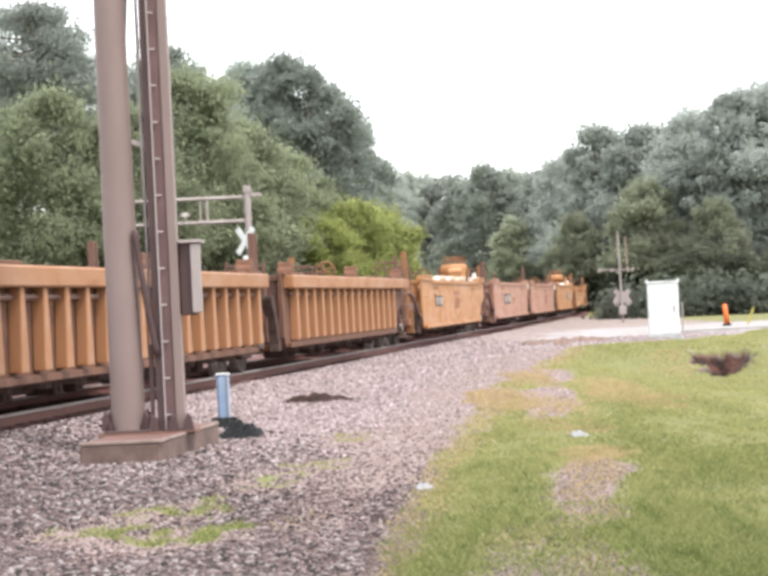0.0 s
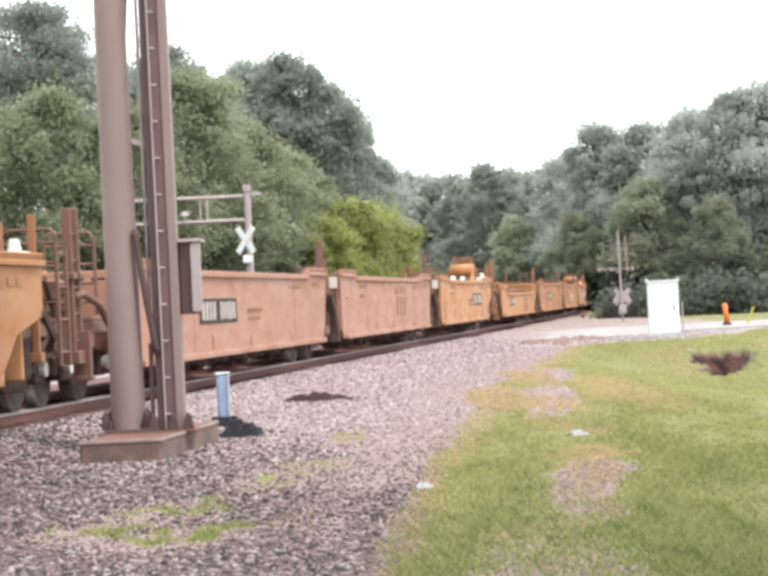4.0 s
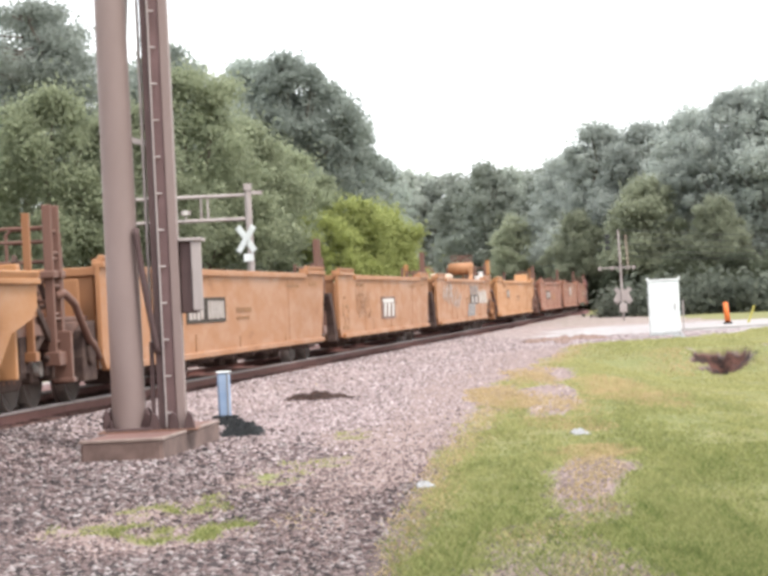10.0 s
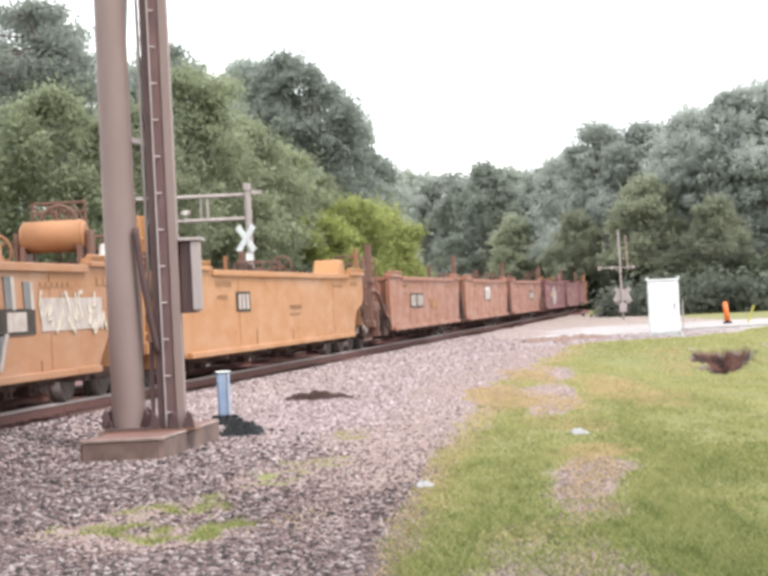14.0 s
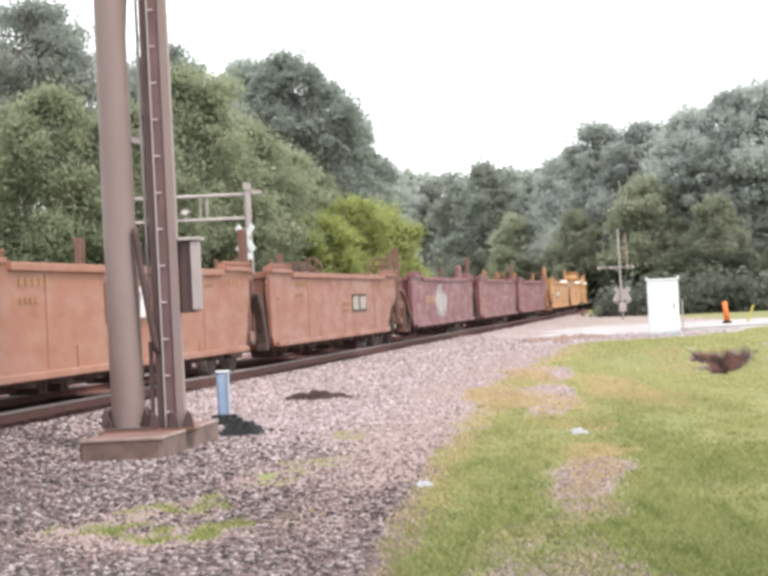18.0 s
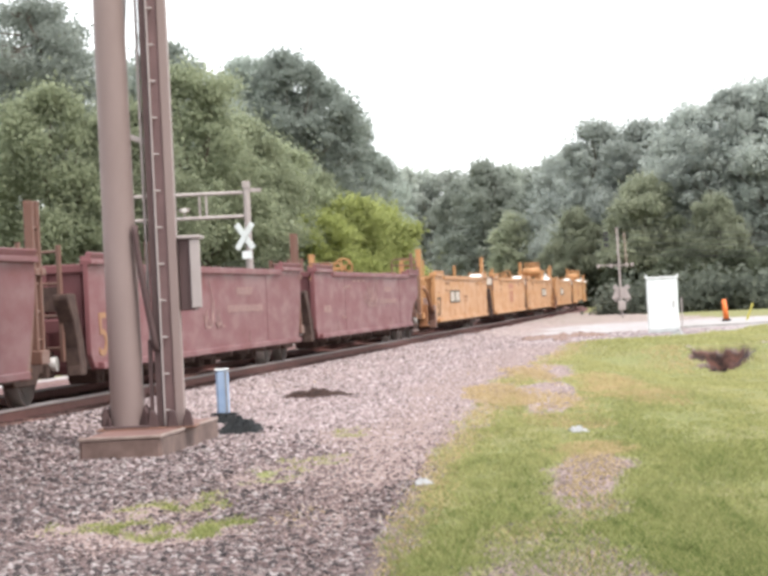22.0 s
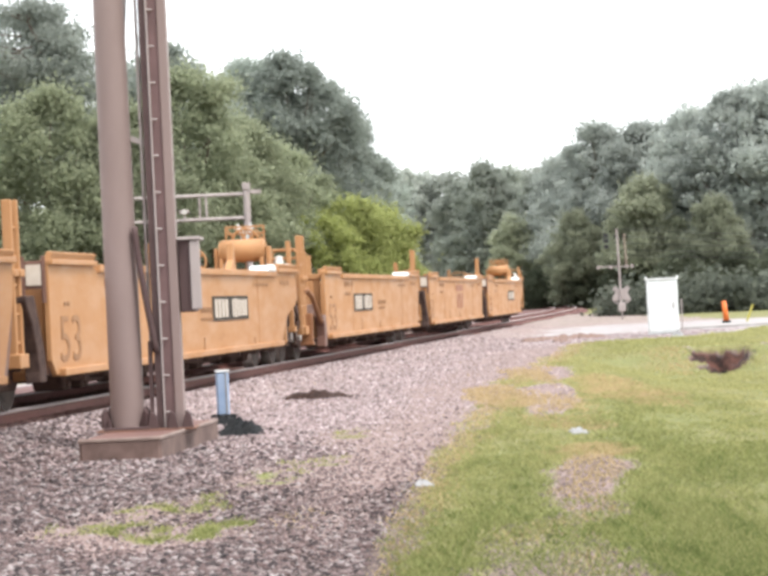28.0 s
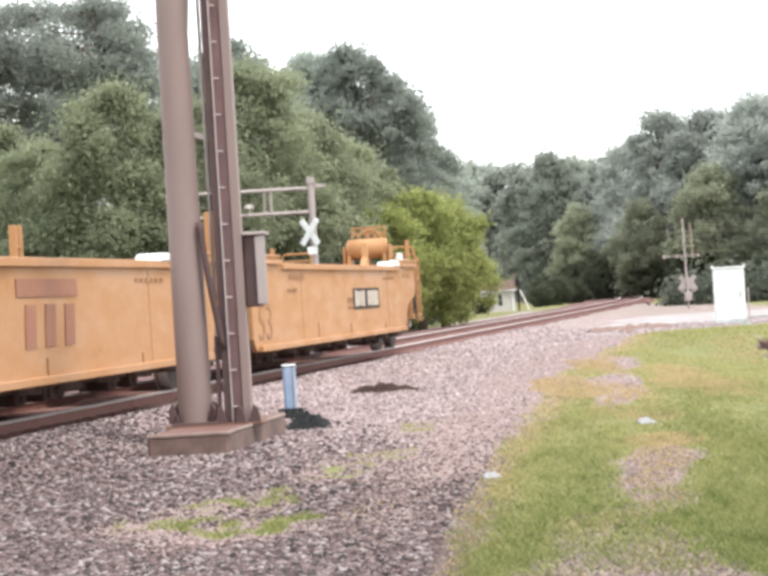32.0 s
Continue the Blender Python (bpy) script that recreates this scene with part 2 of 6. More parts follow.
def grass_mat(name, lush, tones, faded):
    """Thin blades: half of the light goes through; darkened green close by, paled farther off."""
    m = bpy.data.materials.new(name)
    m.use_nodes = True
    n, l = m.node_tree.nodes, m.node_tree.links
    n.clear()
    out = n.new("ShaderNodeOutputMaterial")
    g = n.new("ShaderNodeNewGeometry")
    c = ramp(n, l, g.outputs["Random Per Island"], tones)
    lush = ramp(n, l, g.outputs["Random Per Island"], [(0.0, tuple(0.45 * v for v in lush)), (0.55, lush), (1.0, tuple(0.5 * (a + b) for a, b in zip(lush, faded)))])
    broad = noise_tex(n, l, 0.45, 4, (1, 0.14, 1))
    c = blend(n, l, ramp(n, l, broad.outputs[0], [(0.40, grey(0)), (0.66, grey(0.8))]), c, faded)
    for scale, share in ((1.6, 0.45), (8.0, 0.6)):
        tuft = noise_tex(n, l, scale, 4, (1, 0.12, 1))
        c = blend(n, l, ramp(n, l, tuft.outputs[0], [(0.48, grey(0)), (0.66, grey(share))]), c, lush)
    # Near darkening is put into the colour, fading out from 11 to 22 m.
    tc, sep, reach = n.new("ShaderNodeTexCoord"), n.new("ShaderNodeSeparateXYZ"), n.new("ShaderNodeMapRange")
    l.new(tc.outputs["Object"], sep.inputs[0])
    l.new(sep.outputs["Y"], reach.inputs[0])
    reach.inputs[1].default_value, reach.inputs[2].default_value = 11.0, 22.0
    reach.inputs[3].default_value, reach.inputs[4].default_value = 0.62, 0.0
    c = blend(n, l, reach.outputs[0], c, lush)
    # Far paling is put into the colour, growing from 18 to 34 m.
    mown = n.new("ShaderNodeMapRange")
    l.new(sep.outputs["Y"], mown.inputs[0])
    mown.inputs[1].default_value, mown.inputs[2].default_value = 18.0, 34.0
    mown.inputs[3].default_value, mown.inputs[4].default_value = 0.0, 0.45
    c = blend(n, l, mown.outputs[0], c, faded)
    d, t, x = n.new("ShaderNodeBsdfDiffuse"), n.new("ShaderNodeBsdfTranslucent"), n.new("ShaderNodeMixShader")
    x.inputs[0].default_value = 0.5
    for s in (d, t):
        l.new(c, s.inputs[0])
    l.new(d.outputs[0], x.inputs[1])
    l.new(t.outputs[0], x.inputs[2])
    l.new(x.outputs[0], out.inputs[0])
    return m


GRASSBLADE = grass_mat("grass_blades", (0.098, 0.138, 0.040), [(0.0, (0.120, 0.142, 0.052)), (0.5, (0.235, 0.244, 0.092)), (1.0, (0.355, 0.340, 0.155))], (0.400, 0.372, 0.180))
STRAW = grass_mat("dry_straw_blades", (0.25, 0.205, 0.10), [(0.0, (0.31, 0.235, 0.125)), (0.6, (0.42, 0.325, 0.18)), (1.0, (0.50, 0.40, 0.235))], (0.46, 0.35, 0.20))


def ground_build(n, l, p):
    a = n.new("ShaderNodeAttribute")
    a.attribute_name = "cover"
    sep = n.new("ShaderNodeSeparateColor")
    l.new(a.outputs["Color"], sep.inputs[0])
    # gravel
    peb = n.new("ShaderNodeTexVoronoi")
    tc = n.new("ShaderNodeTexCoord")
    l.new(tc.outputs["Object"], peb.inputs["Vector"])
    peb.inputs["Scale"].default_value = 16
    tone = n.new("ShaderNodeSeparateColor")
    l.new(peb.outputs["Color"], tone.inputs[0])
    gravel = ramp(n, l, tone.outputs[0], [(0.0, (0.10, 0.078, 0.076)), (0.5, (0.21, 0.165, 0.16)), (1.0, (0.34, 0.285, 0.275))])
    patch = noise_tex(n, l, 0.5, 4)
    gravel = blend(n, l, ramp(n, l, patch.outputs[0], [(0.4, grey(0)), (0.7, grey(0.5))]), gravel, (0.235, 0.165, 0.14))
    # soil, with fine grit
    grit = noise_tex(n, l, 25, 5)
    soil = ramp(n, l, grit.outputs[0], [(0.3, (0.138, 0.098, 0.090)), (0.7, (0.232, 0.172, 0.158))])
    # grass thatch
    th = noise_tex(n, l, 9, 6)
    thb = noise_tex(n, l, 0.6, 4)
    grass = ramp(n, l, th.outputs[0], [(0.3, (0.115, 0.120, 0.048)), (0.7, (0.165, 0.168, 0.066))])
    grass = blend(n, l, ramp(n, l, thb.outputs[0], [(0.42, grey(0)), (0.7, grey(0.6))]), grass, (0.19, 0.15, 0.075))
    ragged = noise_tex(n, l, 3.5, 6)
    def soft(channel):
        add = n.new("ShaderNodeMath")
        add.operation = "ADD"
        l.new(sep.outputs[channel], add.inputs[0])
        l.new(ragged.outputs[0], add.inputs[1])
        return ramp(n, l, add.outputs[0], [(0.74, grey(0)), (1.22, grey(1))])
    c = blend(n, l, soft(1), gravel, soil)
    c = blend(n, l, soft(0), c, grass)
    # Reddish earth of the notch, with the hole's shade put into its colour.
    shaded_earth = ramp(n, l, ragged.outputs[0], [(0.38, (0.010, 0.006, 0.005)), (0.62, (0.075, 0.034, 0.026))])
    c = blend(n, l, a.outputs["Alpha"], shaded_earth, c)
    stony = noise_tex(n, l, 1.3, 6)
    pale = ramp(n, l, stony.outputs[0], [(0.35, (0.200, 0.172, 0.170)), (0.55, (0.290, 0.268, 0.266)), (0.72, (0.37, 0.365, 0.37))])
    c = blend(n, l, soft(2), c, pale)
    l.new(c, p.inputs["Base Color"])
    bump(n, l, p, th.outputs[0], 0.6, 0.03)


GROUND = material("ground_cover", ground_build, 0.95, 0, 0.15)


# ---- mesh helpers ----
def slab(bm, x0, x1, y0, y1, z0, z1):
    m = Matrix.LocRotScale(((x0 + x1) / 2, (y0 + y1) / 2, (z0 + z1) / 2), None, (abs(x1 - x0), abs(y1 - y0), abs(z1 - z0)))
    bmesh.ops.create_cube(bm, size=1, matrix=m)
    return bm


def tube(bm, a, b, r0, r1=None, seg=12, caps=True):
    a, b = Vector(a), Vector(b)
    d = b - a
    m = Matrix.Translation((a + b) / 2) @ d.to_track_quat("Z", "Y").to_matrix().to_4x4()
    bmesh.ops.create_cone(bm, cap_ends=caps, segments=seg, radius1=r0, radius2=r0 if r1 is None else r1, depth=d.length, matrix=m)
    return bm


def bar(bm, a, b, w, h):
    a, b = Vector(a), Vector(b)
    d = b - a
    m = Matrix.Translation((a + b) / 2) @ d.to_track_quat("X", "Z").to_matrix().to_4x4() @ Matrix.Diagonal((d.length, w, h, 1))
    bmesh.ops.create_cube(bm, size=1, matrix=m)
    return bm


def prism(bm, outline, y0, y1):
    """Extrude an outline of (x, z) along y."""
    front = [bm.verts.new((x, y0, z)) for x, z in outline]
    back = [bm.verts.new((x, y1, z)) for x, z in outline]
    bm.faces.new(front)
    bm.faces.new(back[::-1])
    k = len(outline)
    for i in range(k):
        bm.faces.new((front[i], back[i], back[(i + 1) % k], front[(i + 1) % k]))
    bmesh.ops.recalc_face_normals(bm, faces=bm.faces)
    return bm


def mesh_from(name, bm, mat, bevel=0.0, smooth=False):
    if bevel:
        edges = [e for e in bm.edges if len(e.link_faces) == 2 and e.calc_face_angle(0) > 0.6]
        bmesh.ops.bevel(bm, geom=edges, offset=bevel, segments=1, affect="EDGES", clamp_overlap=True)
    me = bpy.data.meshes.new(name)
    bm.to_mesh(me)
    bm.free()
    for m in (mat if isinstance(mat, (list, tuple)) else [mat]):
        me.materials.append(m)
    if smooth:
        for p in me.polygons:
            p.use_smooth = len(p.vertices) < 5
    return me


def part(name, bm, mat, parent, label="", bevel=0.0, smooth=False):
    me = bm if isinstance(bm, bpy.types.Mesh) else mesh_from(name, bm, mat, bevel, smooth)
    ob = new(name, me)
    ob.parent = parent
    if label:
        ob["label"] = label
    return ob


def put(ob, x, y, z, rx=0, ry=0, rz=0):
    ob.matrix_basis = pose(x, y, z, rx, ry, rz)
    return ob


def thing(name, label, category, group="", at=None, kind=""):
    ob = new(name)
    ob.empty_display_size = 0.2
    tagged(ob, label, category, group, kind)
    if at is not None:
        ob.matrix_basis = at
    return ob


def solid(name, verts, faces, mat, attr=None):
    me = bpy.data.meshes.new(name)
    me.from_pydata(np.asarray(verts).tolist() if isinstance(verts, np.ndarray) else verts, [], faces.tolist() if isinstance(faces, np.ndarray) else faces)
    me.materials.append(mat)
    me.update()
    return me


KEPT = {}


def shared(key, build):
    if key not in KEPT:
        KEPT[key] = build()
    return KEPT[key]


# ---- the line of the railway: straight past the eye, then easing into a left-hand bend ----
STEP = 0.5
ARC = np.arange(-480.0, 520.0, STEP)
BEND = np.clip(1.95e-5 * (ARC - 66.6), 0, 0.0026) * np.where(ARC < 330, 1.0, 0.0)
HEAD = 0.12475 - np.cumsum(BEND) * STEP
SIDE_X, SIDE_Y = np.cumsum(np.sin(HEAD)) * STEP, np.cumsum(np.cos(HEAD)) * STEP
SIDE_X -= np.interp(0, ARC, SIDE_X) + 1.92
SIDE_Y -= np.interp(0, ARC, SIDE_Y) - 40.0
HALF = 1.5
LINE_X, LINE_Y = SIDE_X - HALF * np.cos(HEAD), SIDE_Y + HALF * np.sin(HEAD)
RAIL_Z = 0.265       # top of the rails
BODY_Z = 0.20        # what the heights of the cars are counted from


def on_line(u, left=0.0):
    """Place and heading of the track's centre u metres along, or left of it."""
    h = float(np.interp(u, ARC, HEAD))
    return float(np.interp(u, ARC, LINE_X)) - left * math.cos(h), float(np.interp(u, ARC, LINE_Y)) + left * math.sin(h), h


def track_pose(u, left=0.0, z=0.0):
    x, y, h = on_line(u, left)
    return Matrix.Translation((x, y, z)) @ Matrix.Rotation(math.pi / 2 - h, 4, "Z")


def run(outline, u0, u1, step, mat, name, closed=True):
    """Sweep an outline of (left, z) along the line."""
    us = np.arange(u0, u1 + 0.01, step)
    k = len(outline)
    verts, faces = [], []
    for u in us:
        for a, z in outline:
            x, y, _ = on_line(u, a)
            verts.append((x, y, z))
    for i in range(len(us) - 1):
        for j in range(k if closed else k - 1):
            a, b = i * k + j, i * k + (j + 1) % k
            faces.append((a, b, b + k, a + k))
    return solid(name, verts, faces, mat)


# ---- ground: one sheet to the horizon ----
def edge_x(y):
    """Where the gravel gives way to grass, seen from the eye."""
    return float(np.interp(y, [0, 11.7, 16.9, 22.5, 29.3, 37.5, 44.4, 61.2, 64.4, 75, 90, 400], [-0.5, -0.05, 0.25, 0.65, 1.21, 1.80, 2.67, 4.82, 7.56, 11.1, 17, 60]))


def blob(x, y, cx, cy, rx, ry):
    wx = 0.35 * rx * noise.noise((x * 2.1, y * 0.45, 5)) + 0.2 * rx * noise.noise((x * 6, y * 1.7, 8))
    wy = 0.35 * ry * noise.noise((x * 2.1, y * 0.45, 9)) + 0.2 * ry * noise.noise((x * 6, y * 1.7, 2))
    return max(0.0, 1 - ((x - cx + wx) / rx) ** 2 - ((y - cy + wy) / ry) ** 2)


def ease(a, b, v):
    f = min(1.0, max(0.0, (v - a) / (b - a)))
    return f * f * (3 - 2 * f)


def pit_share(x, y):
    """How far a place lies inside the washed-out notch in the bank."""
    if not (43 < y < 50 and 5 < x < 7.5):
        return 0.0
    w = 0.0015 + 0.0125 * min(1, max(0, (y - 43.6) / 3.6))
    d = abs(x / y - 0.1315 + 0.004 * noise.noise((x * 3, y * 1.5, 1)) + 0.002 * noise.noise((x * 9, y * 4, 2))) / w
    return max(0.0, 1 - d) * ease(43.5, 44.5, y) * ease(49.0, 48.2, y + 0.5 * noise.noise((x * 5, 0, 4)))


def beside(x, y):
    """How far to the right of the track's centre a place lies."""
    return x - float(np.interp(y, LINE_Y, LINE_X))


def height(x, y):
    h = 0.03 * noise.noise((x * 0.35, y * 0.2, 0)) + 0.012 * noise.noise((x * 1.7, y * 1.1, 3))
    if x < 14 and 10 < y < 140:
        # the grey stone shoulder stands nearly as high as the ties and falls away to the yard
        aside = beside(x, y)
        h = h * ease(0.9, 2.2, abs(aside)) + 0.165 * ease(3.0, 1.5, aside) * ease(1.10, 1.42, aside) - 0.06 * ease(-6.5, -5.5, aside) * ease(1.42, 1.10, aside)
    if y < 70 and x > 3:
        # a shallow swale in the grass, and the notch in its far bank
        h -= 0.26 * ease(3.4, 4.8, x) * ease(30, 39, y) * ease(48.6, 44.2, y)
        h += 0.10 * ease(3.6, 5.0, x) * ease(45, 48.5, y) * ease(66, 56, y)
        h -= 0.6 * pit_share(x, y)
    return h


# The worn wheel path through the grass: places along it, its two edges, and how bare it is.
PATH_Y = (10.6, 11.7, 12.5, 13.6, 14.3, 15.5, 16.7, 17.8, 19.2, 20.2)
PATH_A = (0.20, 0.28, 0.38, 0.45, 0.84, 0.92, 1.00, 1.10, 1.28, 1.50)
PATH_B = (1.30, 1.21, 1.10, 1.10, 1.40, 1.42, 1.57, 1.75, 1.76, 1.62)
BARE = (0.75, 0.7, 0.55, 0.45, 0.65, 0.9, 1.0, 1.0, 0.9, 0.0)
SAND_Y = (25.5, 27.1, 30.0, 34.5, 35.8, 36.4, 37.5, 43.3, 45.5)
SAND_A = (1.50, 1.42, 1.54, 1.78, 2.02, 2.06, 2.06, 2.38, 2.62)
SAND_B = (1.86, 2.00, 2.26, 2.52, 2.46, 2.50, 2.76, 3.14, 3.10)
SANDY = (0.0, 1.0, 1.1, 1.1, 0.55, 0.55, 1.1, 1.0, 0.0)


def strip_share(x, y, ys, a, b, share, soft):
    """How far a place lies inside a strip of uneven width."""
    if not ys[0] < y < ys[-1]:
        return 0.0
    wob = 0.10 * noise.noise((x * 2.4, y * 0.8, 12)) + 0.07 * noise.noise((x * 7, y * 2.2, 15))
    inside = min(x + wob - float(np.interp(y, ys, a)), float(np.interp(y, ys, b)) - x + wob)
    return ease(-soft * 0.5, soft, inside) * float(np.interp(y, ys, share))


def dry_share(x, y):
    """Straw-dry places in the grass."""
    return max(1.4 * blob(x, y, 2.95, 32.5, 0.6, 6), blob(x, y, 1.57, 20.1, 0.42, 1.3), 1.2 * blob(x, y, 1.42, 31.5, 0.5, 5.5), 0.8 * blob(x, y, 2.2, 40, 0.45, 6),
               0.6 * blob(x, y, 1.7, 24.6, 0.5, 2.2), 0.7 * blob(x, y, 5.4, 46, 0.7, 4))


def cover(x, y):
    """Share of grass, soil, pale road stone and the notch's painted shade at a place."""
    e = edge_x(y) + (0.16 + 0.004 * y) * noise.noise((x * 0.9, y * 0.35, 6)) + 0.08 * noise.noise((x * 4, y * 1.4, 2))
    grass = min(1.0, max(0.0, 0.5 + (x - e) / (0.22 + y * 0.014)))
    soil = 0.0
    # bare, worn places in the grass
    wear = strip_share(x, y, PATH_Y, PATH_A, PATH_B, BARE, 0.16)
    sand = strip_share(x, y, SAND_Y, SAND_A, SAND_B, SANDY, 0.14)
    dry = dry_share(x, y)
    grass -= 0.95 * wear + 1.0 * sand + 0.30 * min(1, dry * 1.3)
    soil += 0.45 * min(1, dry * 1.5) + 0.95 * sand + 0.75 * wear
    # weeds in the gravel
    for wx, wy, rx, ry in ((-0.86, 18.6, 0.30, 0.9), (-0.62, 20.4, 0.30, 0.8), (-1.21, 16.5, 0.26, 0.8), (-1.32, 14.6, 0.40, 0.8), (-1.60, 16.1, 0.22, 0.7), (-1.83, 14.9, 0.28, 0.6), (-0.99, 14.6, 0.24, 0.7), (-0.38, 24.6, 0.2, 1.0)):
        grass += (0.30 + 0.75 * noise.noise((x * 7, y * 3, 21))) * min(1, 1.3 * blob(x, y, wx, wy, rx * 1.25, ry * 1.25))
        soil += 0.7 * blob(x, y, wx - 0.15, wy - 0.3, rx * 1.6, ry * 1.6)
    # a sandy path along the foot of the gravel
    if y < 60:
        soil += (0.45 + 0.55 * ease(14, 24, y)) * max(0.0, 1 - abs(x - (e - 0.34 - 0.010 * y)) / (0.50 + 0.014 * y))
    soil += 0.8 * blob(x, y, 0.0, 21.5, 0.42, 4.5) + 0.45 * blob(x, y, -0.35, 18.6, 0.5, 2.4) + 0.25 * blob(x, y, -0.6, 15.0, 0.7, 2.5) + 0.4 * blob(x, y, -1.5, 13.4, 0.6, 1.4)
    # the pit's bare wall
    pit = ease(0.02, 0.25, pit_share(x, y))
    grass -= 1.3 * pit
    soil += 0.6 * pit
    earth = max(blob(x, y, 5.75, 49.5, 0.28, 1.6), blob(x, y, 7.35, 49.0, 0.22, 1.2))
    grass -= 0.8 * earth
    soil += 0.5 * earth
    # road stone by the level crossing
    pale = 0.0
    if 60 < y < 100:
        pale = ease(2.0 + (y - 62) * 0.12, 4.0 + (y - 62) * 0.12, x + noise.noise((x * 0.5, y * 0.2, 1))) * ease(62, 69, y) * ease(100, 92, y) * (1 - min(1, max(0, grass)))
    if y > 90:
        f = ease(90, 100, y)
        grass, soil, pale = grass * (1 - f) + (0.62 if x > 13 else 0.25) * f, soil * (1 - f) + 0.25 * f, pale * (1 - f)
    if y > 12 and beside(x, y) < -2.2:
        # pale stone beyond the track, then rough grass
        far_side = ease(-5.0, -6.2, beside(x, y))
        grass, soil, pale = 0.8 * far_side, 0.2, 0.5 * (1 - far_side)
    # Where the notch's shade is painted over its earth.
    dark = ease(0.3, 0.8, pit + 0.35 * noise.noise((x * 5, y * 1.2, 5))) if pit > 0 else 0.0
    return grass, min(1, soil), pale, dark


def build_ground():
    ys = np.concatenate([[-3000, -600, -100, -20, 0, 4, 8], np.arange(9.5, 50, 0.24), np.arange(50, 100, 0.6), np.arange(100, 260, 5), [300, 400, 700, 1500, 3000]])
    fan = np.concatenate([[-1, -0.6, -0.4, -0.3, -0.25], np.arange(-0.21, 0.112, 0.0042), np.arange(0.1134, 0.152, 0.0014), np.arange(0.1548, 0.2101, 0.0042), [0.25, 0.3, 0.4, 0.6, 1]])
    verts, cols = [], []
    for y in ys:
        spread = max(y, 9.5) if y > 0 else 9.5
        for s in fan:
            x = s * spread if abs(s) < 1 else math.copysign(3000, s)
            near = 9 < y < 150
            verts.append((x, y, height(x, y) if near and abs(s) < 0.3 else 0.0))
            cols.append(cover(x, y) if near else (0.65, 0.2, 0.0, 0.0))
    k = len(fan)
    faces = [(r * k + c, r * k + c + 1, (r + 1) * k + c + 1, (r + 1) * k + c) for r in range(len(ys) - 1) for c in range(k - 1)]
    me = solid("ground", verts, faces, GROUND)
    at = me.color_attributes.new("cover", "FLOAT_COLOR", "POINT")
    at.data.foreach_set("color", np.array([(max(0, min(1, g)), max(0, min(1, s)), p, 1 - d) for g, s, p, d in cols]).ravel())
    for p in me.polygons:
        p.use_smooth = True
    tagged(new("ground", me), "gravel yard with worn grass and bare patches", "ground", kind="structure")


build_ground()


# ---- loose stone and grass ----
def rubble(name, places, sizes, mat, label, category, plain=False):
    """Many small angular stones, each its own island."""
    bm = bmesh.new()
    if plain:
        bmesh.ops.create_cone(bm, cap_ends=False, segments=4, radius1=1, radius2=0.45, depth=1.1)
        bmesh.ops.contextual_create(bm, geom=[e for e in bm.edges if e.is_boundary and e.verts[0].co.z > 0])
        bmesh.ops.triangulate(bm, faces=bm.faces)
    else:
        bmesh.ops.create_icosphere(bm, subdivisions=1, radius=1)
    bm.verts.ensure_lookup_table()
    base = np.array([v.co for v in bm.verts])
    tri = np.array([[v.index for v in f.verts] for f in bm.faces])
    bm.free()
    rng = np.random.default_rng(5)
    k = len(places)
    jit = base[None] * (1 + 0.28 * rng.standard_normal((k, len(base), 1)))
    ang = rng.uniform(0, 6.28, k)
    c, s = np.cos(ang), np.sin(ang)
    sc = np.stack([sizes * rng.uniform(0.8, 1.5, k), sizes * rng.uniform(0.7, 1.1, k), sizes * rng.uniform(0.5, 0.85, k)], 1)
    v = jit * sc[:, None, :]
    x = v[:, :, 0] * c[:, None] - v[:, :, 1] * s[:, None]
    y = v[:, :, 0] * s[:, None] + v[:, :, 1] * c[:, None]
    verts = np.stack([x, y, v[:, :, 2]], 2) + np.asarray(places)[:, None, :]
    faces = (tri[None] + (np.arange(k) * len(base))[:, None, None]).reshape(-1, 3)
    me = bpy.data.meshes.new(name)
    me.vertices.add(k * len(base))
    me.vertices.foreach_set("co", verts.astype(np.float32).ravel())
    me.loops.add(faces.size)
    me.loops.foreach_set("vertex_index", faces.ravel().astype(np.int32))
    me.polygons.add(len(faces))
    me.polygons.foreach_set("loop_start", np.arange(0, faces.size, 3, dtype=np.int32))
    me.update(calc_edges=True)
    me.materials.append(mat)
    return tagged(new(name, me), label, category, kind="stuff")


